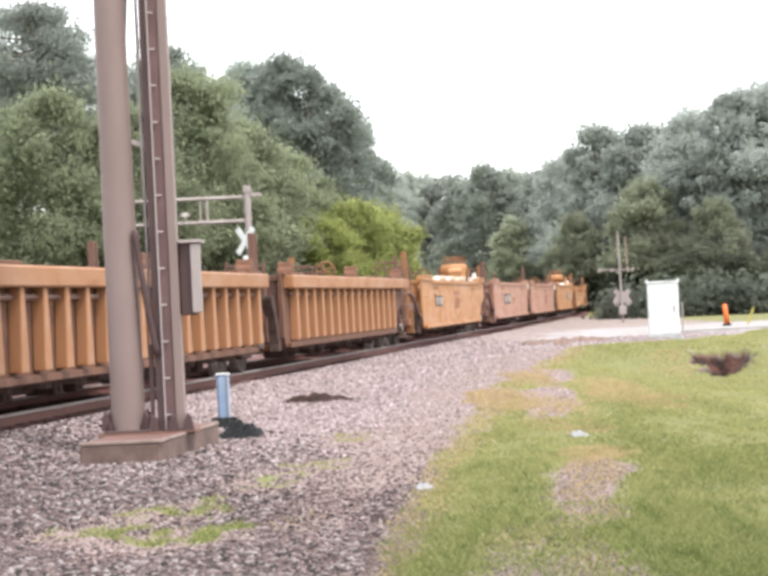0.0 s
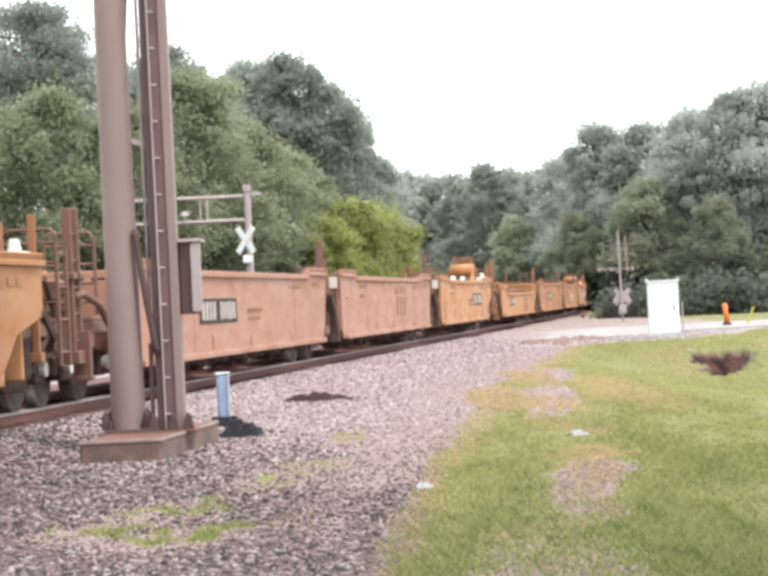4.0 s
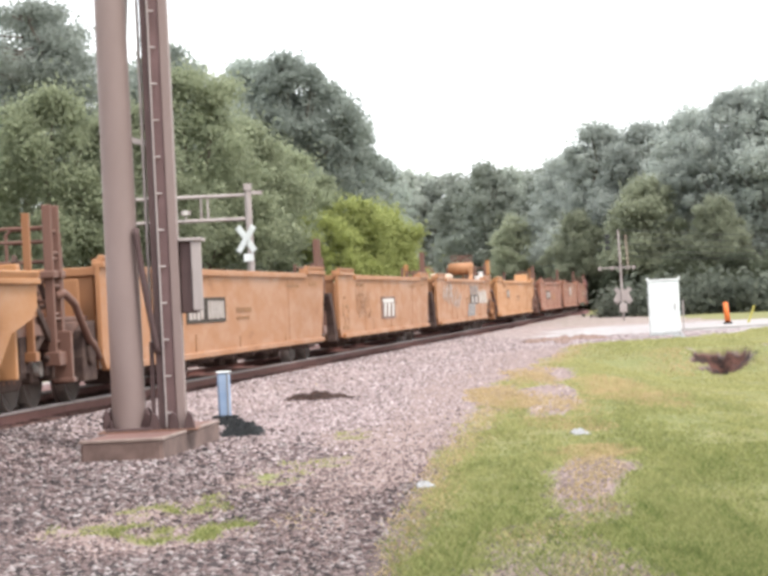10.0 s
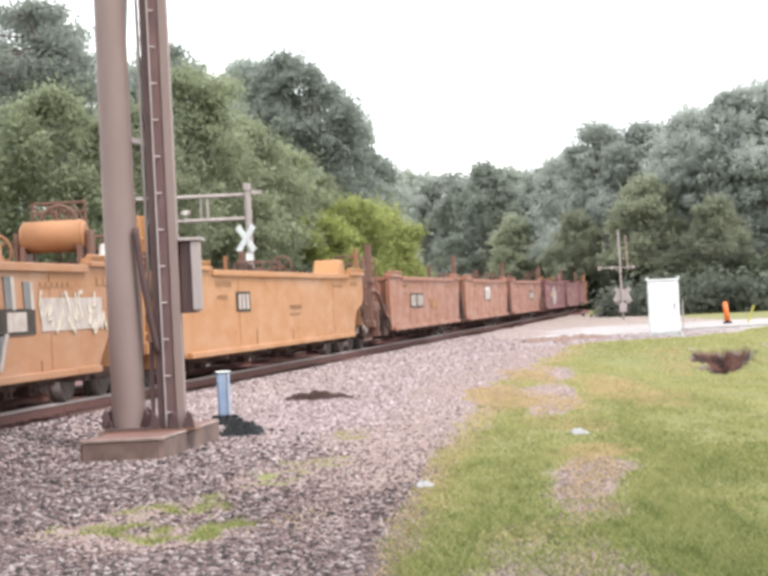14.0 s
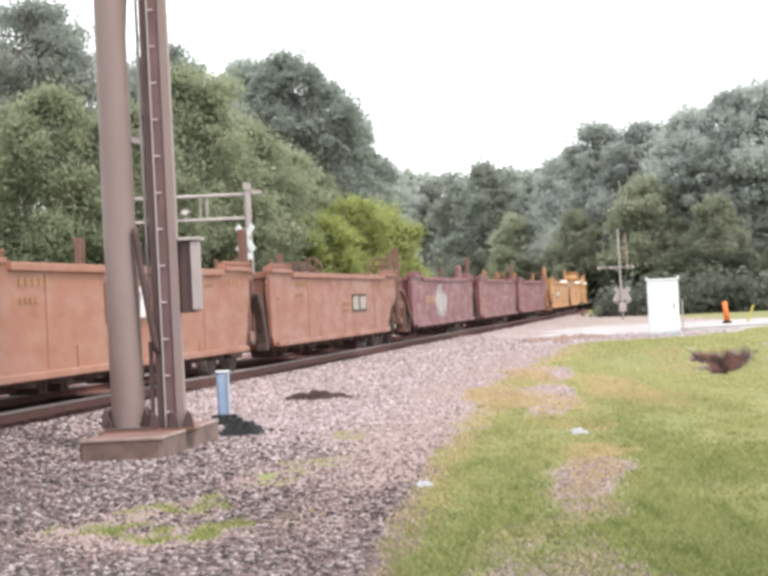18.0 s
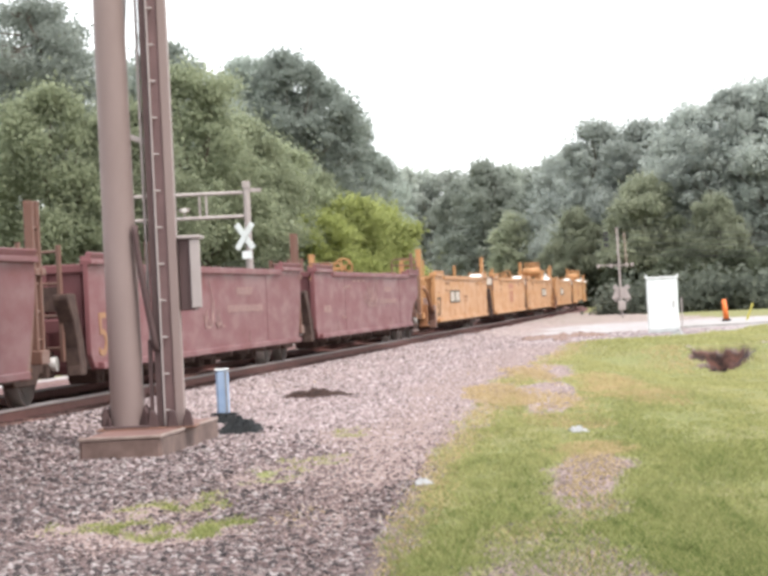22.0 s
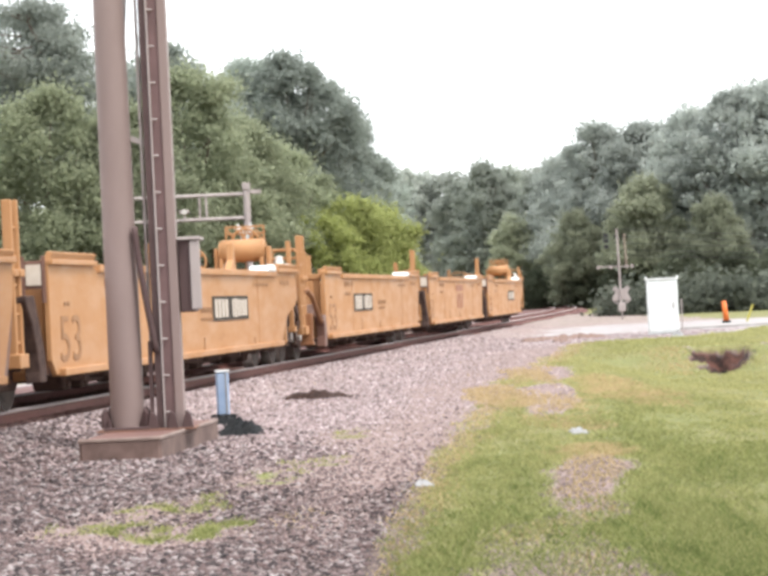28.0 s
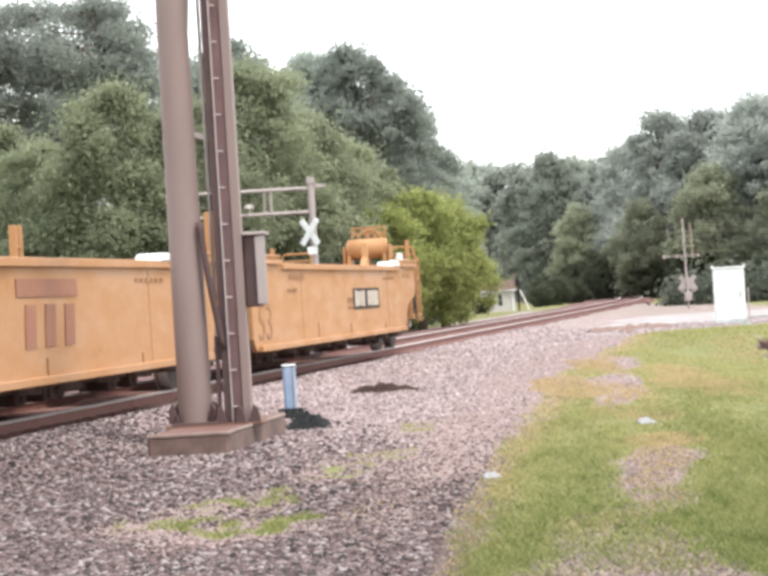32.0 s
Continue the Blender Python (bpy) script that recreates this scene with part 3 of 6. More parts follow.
def scatter_gravel():
    rng = np.random.default_rng(11)
    pts, sizes, sand = [], [], []
    # evenly in angle and in depth, thinning with distance
    while len(pts) < 100000:
        y = 10.5 * (75 / 10.5) ** (rng.random() ** 1.25)
        x = rng.uniform(-0.19, 0.16) * y
        g, s, p, d = cover(x, y)
        if d > 0.05:
            continue
        if beside(x, y) < 1.30 + 0.10 * rng.random():
            continue
        keep = 1 - min(1, max(0, g + 0.25 * noise.noise((x * 3, y * 3, 0))) * 1.25)
        keep *= 1 - 0.7 * s
        if rng.random() > keep:
            continue
        r = (0.010 + 0.017 * rng.random() ** 1.4) * (1 + 0.009 * max(0, y - 15)) * (1 if g < 0.1 else 0.75)
        if s > 0.35:
            r *= 0.7
        pts.append((x, y, height(x, y) + r * 0.25))
        sizes.append(r)
        sand.append(s)
    p, s, sand = np.array(pts), np.array(sizes), np.array(sand)
    chance = np.random.default_rng(8).random(len(p))
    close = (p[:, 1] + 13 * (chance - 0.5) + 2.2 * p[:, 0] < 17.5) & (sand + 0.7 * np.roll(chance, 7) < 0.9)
    lawn = np.array([x > edge_x(y) - 0.12 for x, y, _ in pts]) & (p[:, 1] < 60)
    sandy = lawn & (p[:, 1] > 23)
    rubble("gravel", p[sandy], s[sandy] * 0.9, BALLAST, "pale stone chips showing through the lawn", "gravel", True)
    lawn = lawn & ~sandy
    p, s, close, lawn = p[~sandy], s[~sandy], close[~sandy], lawn[~sandy]
    rubble("gravel", p[lawn], s[lawn] * 0.8, PATCHSTONE, "fine pinkish gravel showing through the lawn", "gravel", True)
    p, s, close, sand, chance = p[~lawn], s[~lawn], close[~lawn], sand[~sandy][~lawn], chance[~sandy][~lawn]
    fine = ~close & (sand > 0.25) & (p[:, 1] + 12 * (chance - 0.5) < 24)
    rubble("gravel", p[fine], s[fine], FINESTONE, "fine pinkish stone chips on the sandy path", "gravel", True)
    p, s, close = p[~fine], s[~fine], close[~fine]
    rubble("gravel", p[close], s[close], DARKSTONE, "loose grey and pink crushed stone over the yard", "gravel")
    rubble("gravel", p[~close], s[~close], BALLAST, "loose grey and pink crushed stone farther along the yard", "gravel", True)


def blades(name, pts, rng, tall, wide, mat, label, category):
    k = len(pts)
    ang = rng.uniform(0, 6.28, k)
    hgt = tall * rng.uniform(0.5, 1.2, k)
    lean = rng.uniform(0.2, 1.1, (k, 2)) * np.sign(rng.standard_normal((k, 2)))
    p = np.asarray(pts)
    dx, dy = np.cos(ang) * wide[:, None].ravel(), np.sin(ang) * wide
    a = p + np.stack([dx, dy, np.zeros(k)], 1)
    b = p - np.stack([dx, dy, np.zeros(k)], 1)
    t = p + np.stack([lean[:, 0] * hgt, lean[:, 1] * hgt, hgt], 1)
    verts = np.stack([a, b, t], 1).reshape(-1, 3)
    faces = np.arange(3 * k).reshape(-1, 3)
    me = bpy.data.meshes.new(name)
    me.vertices.add(3 * k)
    me.vertices.foreach_set("co", verts.astype(np.float32).ravel())
    me.loops.add(3 * k)
    me.loops.foreach_set("vertex_index", faces.ravel().astype(np.int32))
    me.polygons.add(k)
    me.polygons.foreach_set("loop_start", np.arange(0, 3 * k, 3, dtype=np.int32))
    me.update(calc_edges=True)
    me.materials.append(mat)
    return tagged(new(name, me), label, category, kind="stuff")


def scatter_straw():
    rng = np.random.default_rng(14)
    pts = []
    for _ in range(330000):
        y = 11 * (60 / 11) ** rng.random()
        x = rng.uniform(-0.08, 0.12) * y
        e = edge_x(y)
        rim = 0.45 * max(0.0, 1 - abs(x - e) / (0.15 + 0.008 * y))
        worn = 0.3 * strip_share(x, y, PATH_Y, PATH_A, PATH_B, BARE, 0.2) + 0.45 * blob(x, y, 1.5, 19.9, 0.5, 1.2) + 0.5 * blob(x, y, 1.9, 30, 0.6, 5) + 0.12 * blob(x, y, -0.9, 15.3, 0.9, 2.5)
        if rng.random() < max(1.1 * dry_share(x, y), rim, worn) - 0.12 + 0.2 * noise.noise((x * 2.5, y, 3)) and pit_share(x, y) == 0:
            pts.append((x, y, height(x, y) - 0.003))
    p = np.array(pts)
    blades("dry_grass", pts, rng, 0.016 + 0.0006 * p[:, 1], 0.0035 + 0.00022 * p[:, 1], STRAW, "straw-dry thin grass at worn places", "grass")


def scatter_grass():
    rng = np.random.default_rng(12)
    pts, wide, tuft = [], [], []
    while len(pts) < 170000:
        y = 10.5 * (78 / 10.5) ** (rng.random() ** 1.15)
        x = rng.uniform(-0.16, 0.2) * y
        g, s, p, _ = cover(x, y)
        if p > 0.3 or y > 100:
            continue
        v = g + 0.22 * noise.noise((x * 2.2, y * 0.9, 7)) - 0.18
        if rng.random() > v:
            continue
        pts.append((x, y, height(x, y) - 0.004))
        wide.append(0.0032 + 0.0002 * y)
        tuft.append(max(0.5, 1.0 + 1.1 * noise.noise((x * 1.6, y * 0.55, 21)) + 0.7 * noise.noise((x * 5, y * 1.8, 22)) + 0.35 * ease(24, 14, y)))
    wide = np.array(wide)
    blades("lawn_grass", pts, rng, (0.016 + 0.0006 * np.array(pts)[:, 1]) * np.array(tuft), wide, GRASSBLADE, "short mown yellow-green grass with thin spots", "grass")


scatter_gravel()
scatter_grass()
scatter_straw()


# ---- railway track ----
def build_track():
    bed = run([(-1.62, 0.02), (-1.40, 0.118), (1.75, 0.118), (4.2, 0.02), (5.0, -0.08)], -300, 420, 2.0, mottled("rust_brown_ballast_bed", (0.105, 0.055, 0.051), (0.155, 0.085, 0.078), 14, 0.95, relief=1.0, dist=0.04), "ballast_bed", closed=False)
    tagged(new("ballast_bed", bed), "rust-stained crushed stone track bed", "track bed", kind="structure")
    line = thing("railway_track", "single railway track on rust-brown ballast", "railway track", kind="structure")
    g = 0.7525
    for side in (-1, 1):
        c = side * g
        z = RAIL_Z - 0.1715
        rail = run([(c - 0.07, z), (c + 0.07, z), (c + 0.012, z + 0.03), (c + 0.012, z + 0.125), (c + 0.036, z + 0.135), (c + 0.036, z + 0.168), (c - 0.036, z + 0.168), (c - 0.036, z + 0.135), (c - 0.012, z + 0.125), (c - 0.012, z + 0.03)], -300, 420, 2.0, RAILSIDE, "rail")
        r = part("rail", rail, None, line)
        top = run([(c - 0.0385, RAIL_Z - 0.030), (c - 0.0385, RAIL_Z - 0.004), (c - 0.034, RAIL_Z), (c + 0.034, RAIL_Z), (c + 0.0385, RAIL_Z - 0.004), (c + 0.0385, RAIL_Z - 0.030)], -300, 420, 2.0, RAILTOP, "rail_head", closed=False)
        part("rail_head", top, None, r, "wheel-polished rail head")
    tie = mesh_from("tie", slab(bmesh.new(), -0.115, 0.115, -1.3, 1.3, -0.02, 0.139), TIMBER, 0.012)
    for i in range(290):
        u = -22 + i * 0.56
        ob = part("tie", tie, None, line)
        ob.matrix_basis = track_pose(u) @ pose(random.uniform(-0.02, 0.02), random.uniform(-0.05, 0.05), random.uniform(-0.006, 0.004), 0, 0, random.uniform(-1, 1))
    rng = np.random.default_rng(3)
    pts, sizes = [], []
    for _ in range(20000):
        u = -20 + 150 * rng.random() ** 1.6
        a = rng.uniform(-1.55, 1.3)
        if abs(abs(a) - g) < 0.1:
            continue
        x, y, _ = on_line(u, a)
        z = 0.118 if abs(a) < 1.4 else 0.118 - (abs(a) - 1.4) * 0.3
        r = rng.uniform(0.02, 0.036) * (1 + 0.006 * max(0, u))
        pts.append((x, y, z + r * 0.3))
        sizes.append(r)
    rubble("track_ballast", np.array(pts), np.array(sizes), RUSTBALLAST, "rust-brown crushed stone between and beside the ties", "ballast", True)


build_track()

# ---- the train: articulated container well cars ----
BOTTOM, TOP, END = 0.45, 1.58, 1.80   # above the rail
TANK_X, TANK_Y = 0.35, -0.60   # the air tank, from the end of its well and the middle of the car
FACE = HALF - 0.03   # just behind the painted face of a side


def text_mesh(word, size, mat, extrude=0.004):
    c = bpy.data.curves.new("lettering", "FONT")
    c.body, c.size, c.extrude = word, size, extrude
    c.align_x, c.align_y = "CENTER", "CENTER"
    ob = bpy.data.objects.new("lettering", c)
    me = bpy.data.meshes.new_from_object(ob)
    bpy.data.objects.remove(ob)
    me.materials.clear()
    me.materials.append(mat)
    return me


def wheelset_mesh():
    bm = bmesh.new()
    for s in (-1, 1):
        tube(bm, (0, s * 0.70, 0), (0, s * 0.83, 0), 0.455, seg=28)
        tube(bm, (0, s * 0.67, 0), (0, s * 0.70, 0), 0.49, seg=28)
        tube(bm, (0, s * 0.83, 0), (0, s * 0.835, 0), 0.36, seg=24)
        tube(bm, (0, s * 0.83, 0), (0, s * 0.90, 0), 0.12, 0.10, seg=14)
    tube(bm, (0, -1.02, 0), (0, 1.02, 0), 0.075, seg=12)
    for f in bm.faces:
        c = f.calc_center_median()
        if abs(f.normal.y) < 0.5 and math.hypot(c.x, c.z) > 0.4:
            f.material_index = 1
    return mesh_from("wheelset", bm, [WHEEL, TREAD])


def frame_mesh():
    bm = bmesh.new()
    prism(bm, [(-1.2, 0.36), (-1.2, 0.58), (-0.75, 0.64), (-0.35, 0.78), (0.35, 0.78), (0.75, 0.64), (1.2, 0.58), (1.2, 0.36), (0.6, 0.36), (0.42, 0.24), (-0.42, 0.24), (-0.6, 0.36)], -0.07, 0.07)
    for x in (-0.89, 0.89):
        slab(bm, x - 0.17, x + 0.17, -0.12, 0.12, 0.30, 0.60)
    return mesh_from("side_frame", bm, GRIME, 0.015)


def spring_mesh():
    bm = bmesh.new()
    for x in (-0.2, 0.0, 0.2):
        for k in range(4):
            tube(bm, (x, 0, 0.32 + k * 0.075), (x, 0, 0.36 + k * 0.075), 0.085, seg=10)
    return mesh_from("spring_group", bm, RUST)


def bearing_mesh():
    return mesh_from("bearing_cap", tube(bmesh.new(), (0, -0.05, 0), (0, 0.05, 0), 0.085, 0.07, seg=14), CAP)


def bogie(unit, x):
    b = part("bogie", mesh_from("bolster", slab(bmesh.new(), -0.22, 0.22, -1.0, 1.0, 0.45, 0.72), GRIME, 0.03), None, unit, "greasy dark cast-steel four-wheel bogie")
    put(b, x, 0, RAIL_Z - BODY_Z)
    for s in (-1, 1):
        put(part("side_frame", shared("frame", frame_mesh), None, b), 0, s * 1.0, 0)
        put(part("spring_group", shared("spring", spring_mesh), None, b), 0, s * 1.0, 0)
        for k in (-0.89, 0.89):
            put(part("bearing_cap", shared("bearing", bearing_mesh), None, b, "pale worn bearing cap"), k, s * 1.14, 0.46)
    for k in (-0.89, 0.89):
        put(part("wheelset", shared("wheels", wheelset_mesh), None, b, "worn steel wheel pair on its axle"), k, 0, 0.458)
    return b


def wall_mesh(L, cut0, cut1, low, paint, ribbed):
    """One side of a well: plate with raised ends, chords, cut lower corners."""
    top, end = (TOP - 0.38, TOP - 0.14) if low else (TOP, TOP + 0.06)
    o = [(0, 1.0 if cut0 else 0.6), (1.75 if cut0 else 0.16, BOTTOM)]
    o += [(L - 1.75, BOTTOM), (L - 1.60, 0.56), (L - 1.05, 0.92), (L - 0.25, 1.06), (L, 1.18)] if cut1 else [(L - 0.5, BOTTOM), (L - 0.24, 0.9), (L - 0.06, 1.2), (L, 1.45)]
    o += [(L, end), (L - 2.0, end), (L - 2.2, top), (2.2, top), (2.0, end), (0, end)]
    bm = prism(bmesh.new(), o, -0.03, 0.03)
    bar(bm, (2.2, -0.01, top + 0.02), (L - 2.2, -0.01, top + 0.02), 0.13, 0.09)          # top chord
    bar(bm, (0, -0.01, end + 0.015), (2.05, -0.01, end + 0.015), 0.14, 0.06)
    bar(bm, (L - 2.05, -0.01, end + 0.015), (L, -0.01, end + 0.015), 0.14, 0.06)
    bar(bm, (1.85 if cut0 else 0.3, -0.02, BOTTOM + 0.02), (L - (1.85 if cut1 else 0.6), -0.02, BOTTOM + 0.02), 0.16, 0.08)
    return mesh_from("side_wall", bm, paint, 0.008)


def flap_mesh(paint):
    """Container guide: a stout plate on the side's end that flares outward at its top."""
    bm = bmesh.new()
    lo = [(0.0, -0.03, 0.0), (2.0, -0.03, 0.0), (2.0, 0.06, 0.0), (0.0, 0.06, 0.0)]
    hi = [(0.02, -0.08, 0.14), (1.98, -0.08, 0.14), (1.98, -0.01, 0.15), (0.02, -0.01, 0.15)]
    v = [bm.verts.new(p) for p in lo + hi]
    for f in ((0, 1, 5, 4), (1, 2, 6, 5), (2, 3, 7, 6), (3, 0, 4, 7), (4, 5, 6, 7), (3, 2, 1, 0)):
        bm.faces.new([v[i] for i in f])
    for x in (0.35, 1.0, 1.65):
        slab(bm, x - 0.03, x + 0.03, 0.0, 0.14, -0.05, 0.11)
    return mesh_from("guide_flap", bm, paint, 0.01)


def rib_mesh(paint):
    bm = prism(bmesh.new(), [(-0.15, BOTTOM + 0.10), (0.15, BOTTOM + 0.10), (0.07, TOP - 0.16), (-0.07, TOP - 0.16)], -0.17, -0.032)
    return mesh_from("side_rib", bm, paint, 0.012)


def seam_mesh(paint):
    return mesh_from("weld_seam", slab(bmesh.new(), -0.012, 0.012, -0.037, -0.03, BOTTOM + 0.08, TOP - 0.05), paint)


def ladder_mesh(paint):
    bm = bmesh.new()
    for x in (-0.2, 0.2):
        bar(bm, (x, 0, 0.55), (x, 0, 1.85), 0.035, 0.05)
    for k in range(4):
        tube(bm, (-0.2, 0, 0.7 + k * 0.36), (0.2, 0, 0.7 + k * 0.36), 0.016, seg=6)
    return mesh_from("ladder", bm, paint)


def twin_mesh(paint, rise, half=0.2):
    """Two tall plates side by side, joined by steps."""
    bm = bmesh.new()
    for x in (-half, half):
        slab(bm, x - 0.032, x + 0.032, -0.05, 0.05, 0.6, END + rise)
        slab(bm, x - 0.09, x + 0.09, -0.08, 0.08, 1.5, 1.58)
    for k in range(5):
        slab(bm, -half, half, -0.03, 0.0, 0.8 + k * 0.3, 0.83 + k * 0.3)
    slab(bm, -half - 0.05, half + 0.05, -0.09, 0.09, 0.55, 0.7)
    return mesh_from("guide_post", bm, paint, 0.01)


def thin_post_mesh(paint, rise):
    """A slim single upright with a foot bracket and two grab irons."""
    bm = slab(bmesh.new(), -0.03, 0.03, -0.04, 0.04, 0.7, END + rise)
    slab(bm, -0.08, 0.08, -0.07, 0.07, 0.62, 0.72)
    for z in (1.1, 1.5):
        bar(bm, (0, 0, z), (0.22, 0, z), 0.03, 0.03)
    bar(bm, (0.22, 0, 1.08), (0.22, 0, 1.52), 0.03, 0.03)
    return mesh_from("guide_post", bm, paint, 0.006)


def gearbox_mesh(paint):
    """Rusty brake gear housing on the end platform."""
    bm = prism(bmesh.new(), [(-0.5, 1.08), (0.42, 1.08), (0.42, 1.40), (0.24, 1.62), (0.0, 1.74), (-0.5, 1.74)], -0.95, -0.1)
    prism(bm, [(-0.45, 1.08), (0.3, 1.08), (0.3, 1.5), (-0.2, 1.55), (-0.45, 1.45)], 0.1, 0.9)
    tube(bm, (0.1, -1.05, 1.35), (0.1, -0.95, 1.35), 0.16, seg=14)
    for x in (-0.35, 0.3):
        slab(bm, x - 0.05, x + 0.05, -1.2, -0.95, 1.08, 1.3)
    return mesh_from("equipment_box", bm, paint, 0.02)


def rigging_mesh():
    """Brake levers, rods and hose under and over an end platform."""
    bm = bmesh.new()
    for k, (x, z) in enumerate(((-0.55, 1.2), (-0.2, 1.35), (0.2, 1.15), (0.5, 1.3))):
        slab(bm, x - 0.12, x + 0.10, -1.0 + 0.3 * k, -0.6 + 0.35 * k, 1.08, z)
        tube(bm, (x, -1.2, z - 0.05), (x + 0.35, 1.0, z), 0.03, seg=6)
    swept(bm, [Vector(p) for p in ((0.5, -1.2, 1.5), (0.62, -1.25, 1.25), (0.66, -1.28, 0.95), (0.55, -1.3, 0.72), (0.3, -1.3, 0.62))], 0.035, 6)
    swept(bm, [Vector(p) for p in ((0.9, -0.3, 0.9), (1.15, -0.32, 0.62), (1.35, -0.34, 0.55), (1.5, -0.3, 0.7))], 0.03, 6)
    bar(bm, (-0.9, -1.32, 1.7), (0.4, -1.32, 0.85), 0.05, 0.10)
    bar(bm, (-0.5, -1.28, 0.55), (0.5, -1.28, 1.0), 0.05, 0.08)
    slab(bm, -0.75, -0.35, -1.3, -1.1, 0.5, 1.0)
    return mesh_from("brake_rigging", bm, GRIME, 0.006)


def stile_mesh(paint):
    bm = bmesh.new()
    path = [Vector(p) for p in ((0, -0.3, 1.1), (0, -0.3, 2.0), (0, -0.24, 2.06), (0, 0.24, 2.06), (0, 0.3, 2.0), (0, 0.3, 1.1))]
    return mesh_from("end_railing", swept(bm, path, 0.022), paint)


def swept(bm, path, r, seg=6):
    """One unbroken tube along a path."""
    rings = []
    for i, p in enumerate(path):
        d = (path[min(i + 1, len(path) - 1)] - path[max(i - 1, 0)]).normalized()
        q = d.to_track_quat("Z", "Y")
        rings.append([bm.verts.new(p + q @ Vector((r * math.cos(6.2832 * k / seg), r * math.sin(6.2832 * k / seg), 0))) for k in range(seg)])
    for a, b in zip(rings, rings[1:]):
        for k in range(seg):
            bm.faces.new((a[k], a[(k + 1) % seg], b[(k + 1) % seg], b[k]))
    bm.faces.new(rings[0][::-1])
    bm.faces.new(rings[-1])
    return bm


def rung_mesh(paint):
    return mesh_from("rung", tube(bmesh.new(), (0, -0.29, 0), (0, 0.29, 0), 0.017, seg=6), paint)


def platform_mesh(paint):
    bm = bmesh.new()
    slab(bm, -0.9, 0.55, -1.3, 1.3, 1.02, 1.08)
    slab(bm, -1.2, 0.9, -0.28, 0.28, 0.62, 1.02)
    for y in (-1.25, 1.25):
        slab(bm, -0.9, 0.55, y - 0.06, y + 0.06, 0.88, 1.02)
    slab(bm, 0.42, 0.55, -1.3, 1.3, 0.72, 1.02)
    return mesh_from("end_platform", bm, paint, 0.012)


def coupler_mesh():
    bm = bmesh.new()
    slab(bm, 0, 0.75, -0.09, 0.09, 0.72, 0.92)
    slab(bm, 0.7, 0.98, -0.17, 0.17, 0.66, 0.98)
    slab(bm, 0.9, 1.08, 0.02, 0.17, 0.70, 0.94)
    return mesh_from("coupler", bm, GRIME, 0.03)


def tank_mesh(paint):
    bm = bmesh.new()
    tube(bm, (0, -0.36, 0), (0, 0.36, 0), 0.195, seg=24)
    for s in (-1, 1):
        tube(bm, (0, s * 0.36, 0), (0, s * 0.40, 0), 0.195, 0.15, seg=24)
    return mesh_from("air_tank", bm, paint, 0.0, True)


def tank_bracket_mesh(paint):
    return mesh_from("tank_bracket", slab(bmesh.new(), -0.10, 0.10, -0.03, 0.03, -0.42, 0.06), paint, 0.006)


def tank_guard_mesh(paint):
    """Square frame of bars that stands behind the tank round the brake wheel."""
    bm = bmesh.new()
    for y in (-0.33, 0.0, 0.33):
        bar(bm, (0.28, y, -0.4), (0.28, y, 0.43), 0.03, 0.03)
    for z in (0.30, 0.42):
        bar(bm, (0.28, -0.34, z), (0.28, 0.34, z), 0.03, 0.03)
    for k in range(4):
        bar(bm, (0.28, -0.33 + 0.165 * k, 0.16), (0.28, -0.165 + 0.165 * k, 0.42), 0.025, 0.025)
    return mesh_from("tank_guard", bm, paint, 0.006)


def fin_mesh(paint):
    """Upright triangular guide with a slim tip."""
    bm = prism(bmesh.new(), [(-0.30, 0), (0.22, 0), (0.12, 0.16), (0.05, 0.42), (-0.02, 0.42), (-0.06, 0.16)], -0.05, 0.05)
    return mesh_from("corner_guide", bm, paint, 0.01)


def tank_stand_mesh(paint):
    bm = bmesh.new()
    for y in (-0.35, 0.35):
        slab(bm, -0.2, 0.2, y - 0.03, y + 0.03, -0.46, -0.12)
        bar(bm, (0, y, -0.02), (0.22, y, -0.42), 0.05, 0.05)
    slab(bm, -0.26, 0.26, -0.55, 0.55, -0.50, -0.45)
    return mesh_from("tank_cradle", bm, paint, 0.008)


def brake_wheel_mesh(paint):
    bm = bmesh.new()
    k = 22
    for i in range(k):
        a, b = 2 * math.pi * i / k, 2 * math.pi * (i + 1) / k
        tube(bm, (0, 0.23 * math.cos(a), 0.23 * math.sin(a)), (0, 0.23 * math.cos(b), 0.23 * math.sin(b)), 0.022, seg=6)
    for i in range(5):
        a = 2 * math.pi * i / 5
        tube(bm, (0, 0, 0), (0, 0.22 * math.cos(a), 0.22 * math.sin(a)), 0.018, seg=6)
    tube(bm, (-0.04, 0, 0), (0.16, 0, 0), 0.05, seg=10)
    return mesh_from("brake_wheel", bm, paint)


def valve_mesh(mat):
    bm = bmesh.new()
    slab(bm, -0.2, 0.2, -0.16, 0.16, 0, 0.2)
    tube(bm, (0.1, 0, 0.2), (0.1, 0, 0.34), 0.08, 0.06, seg=10)
    tube(bm, (-0.2, 0, 0.1), (-0.5, 0.1, 0.02), 0.025, seg=6)
    tube(bm, (0.2, 0, 0.1), (0.55, -0.15, -0.05), 0.025, seg=6)
    return mesh_from("brake_valve", bm, mat, 0.015)


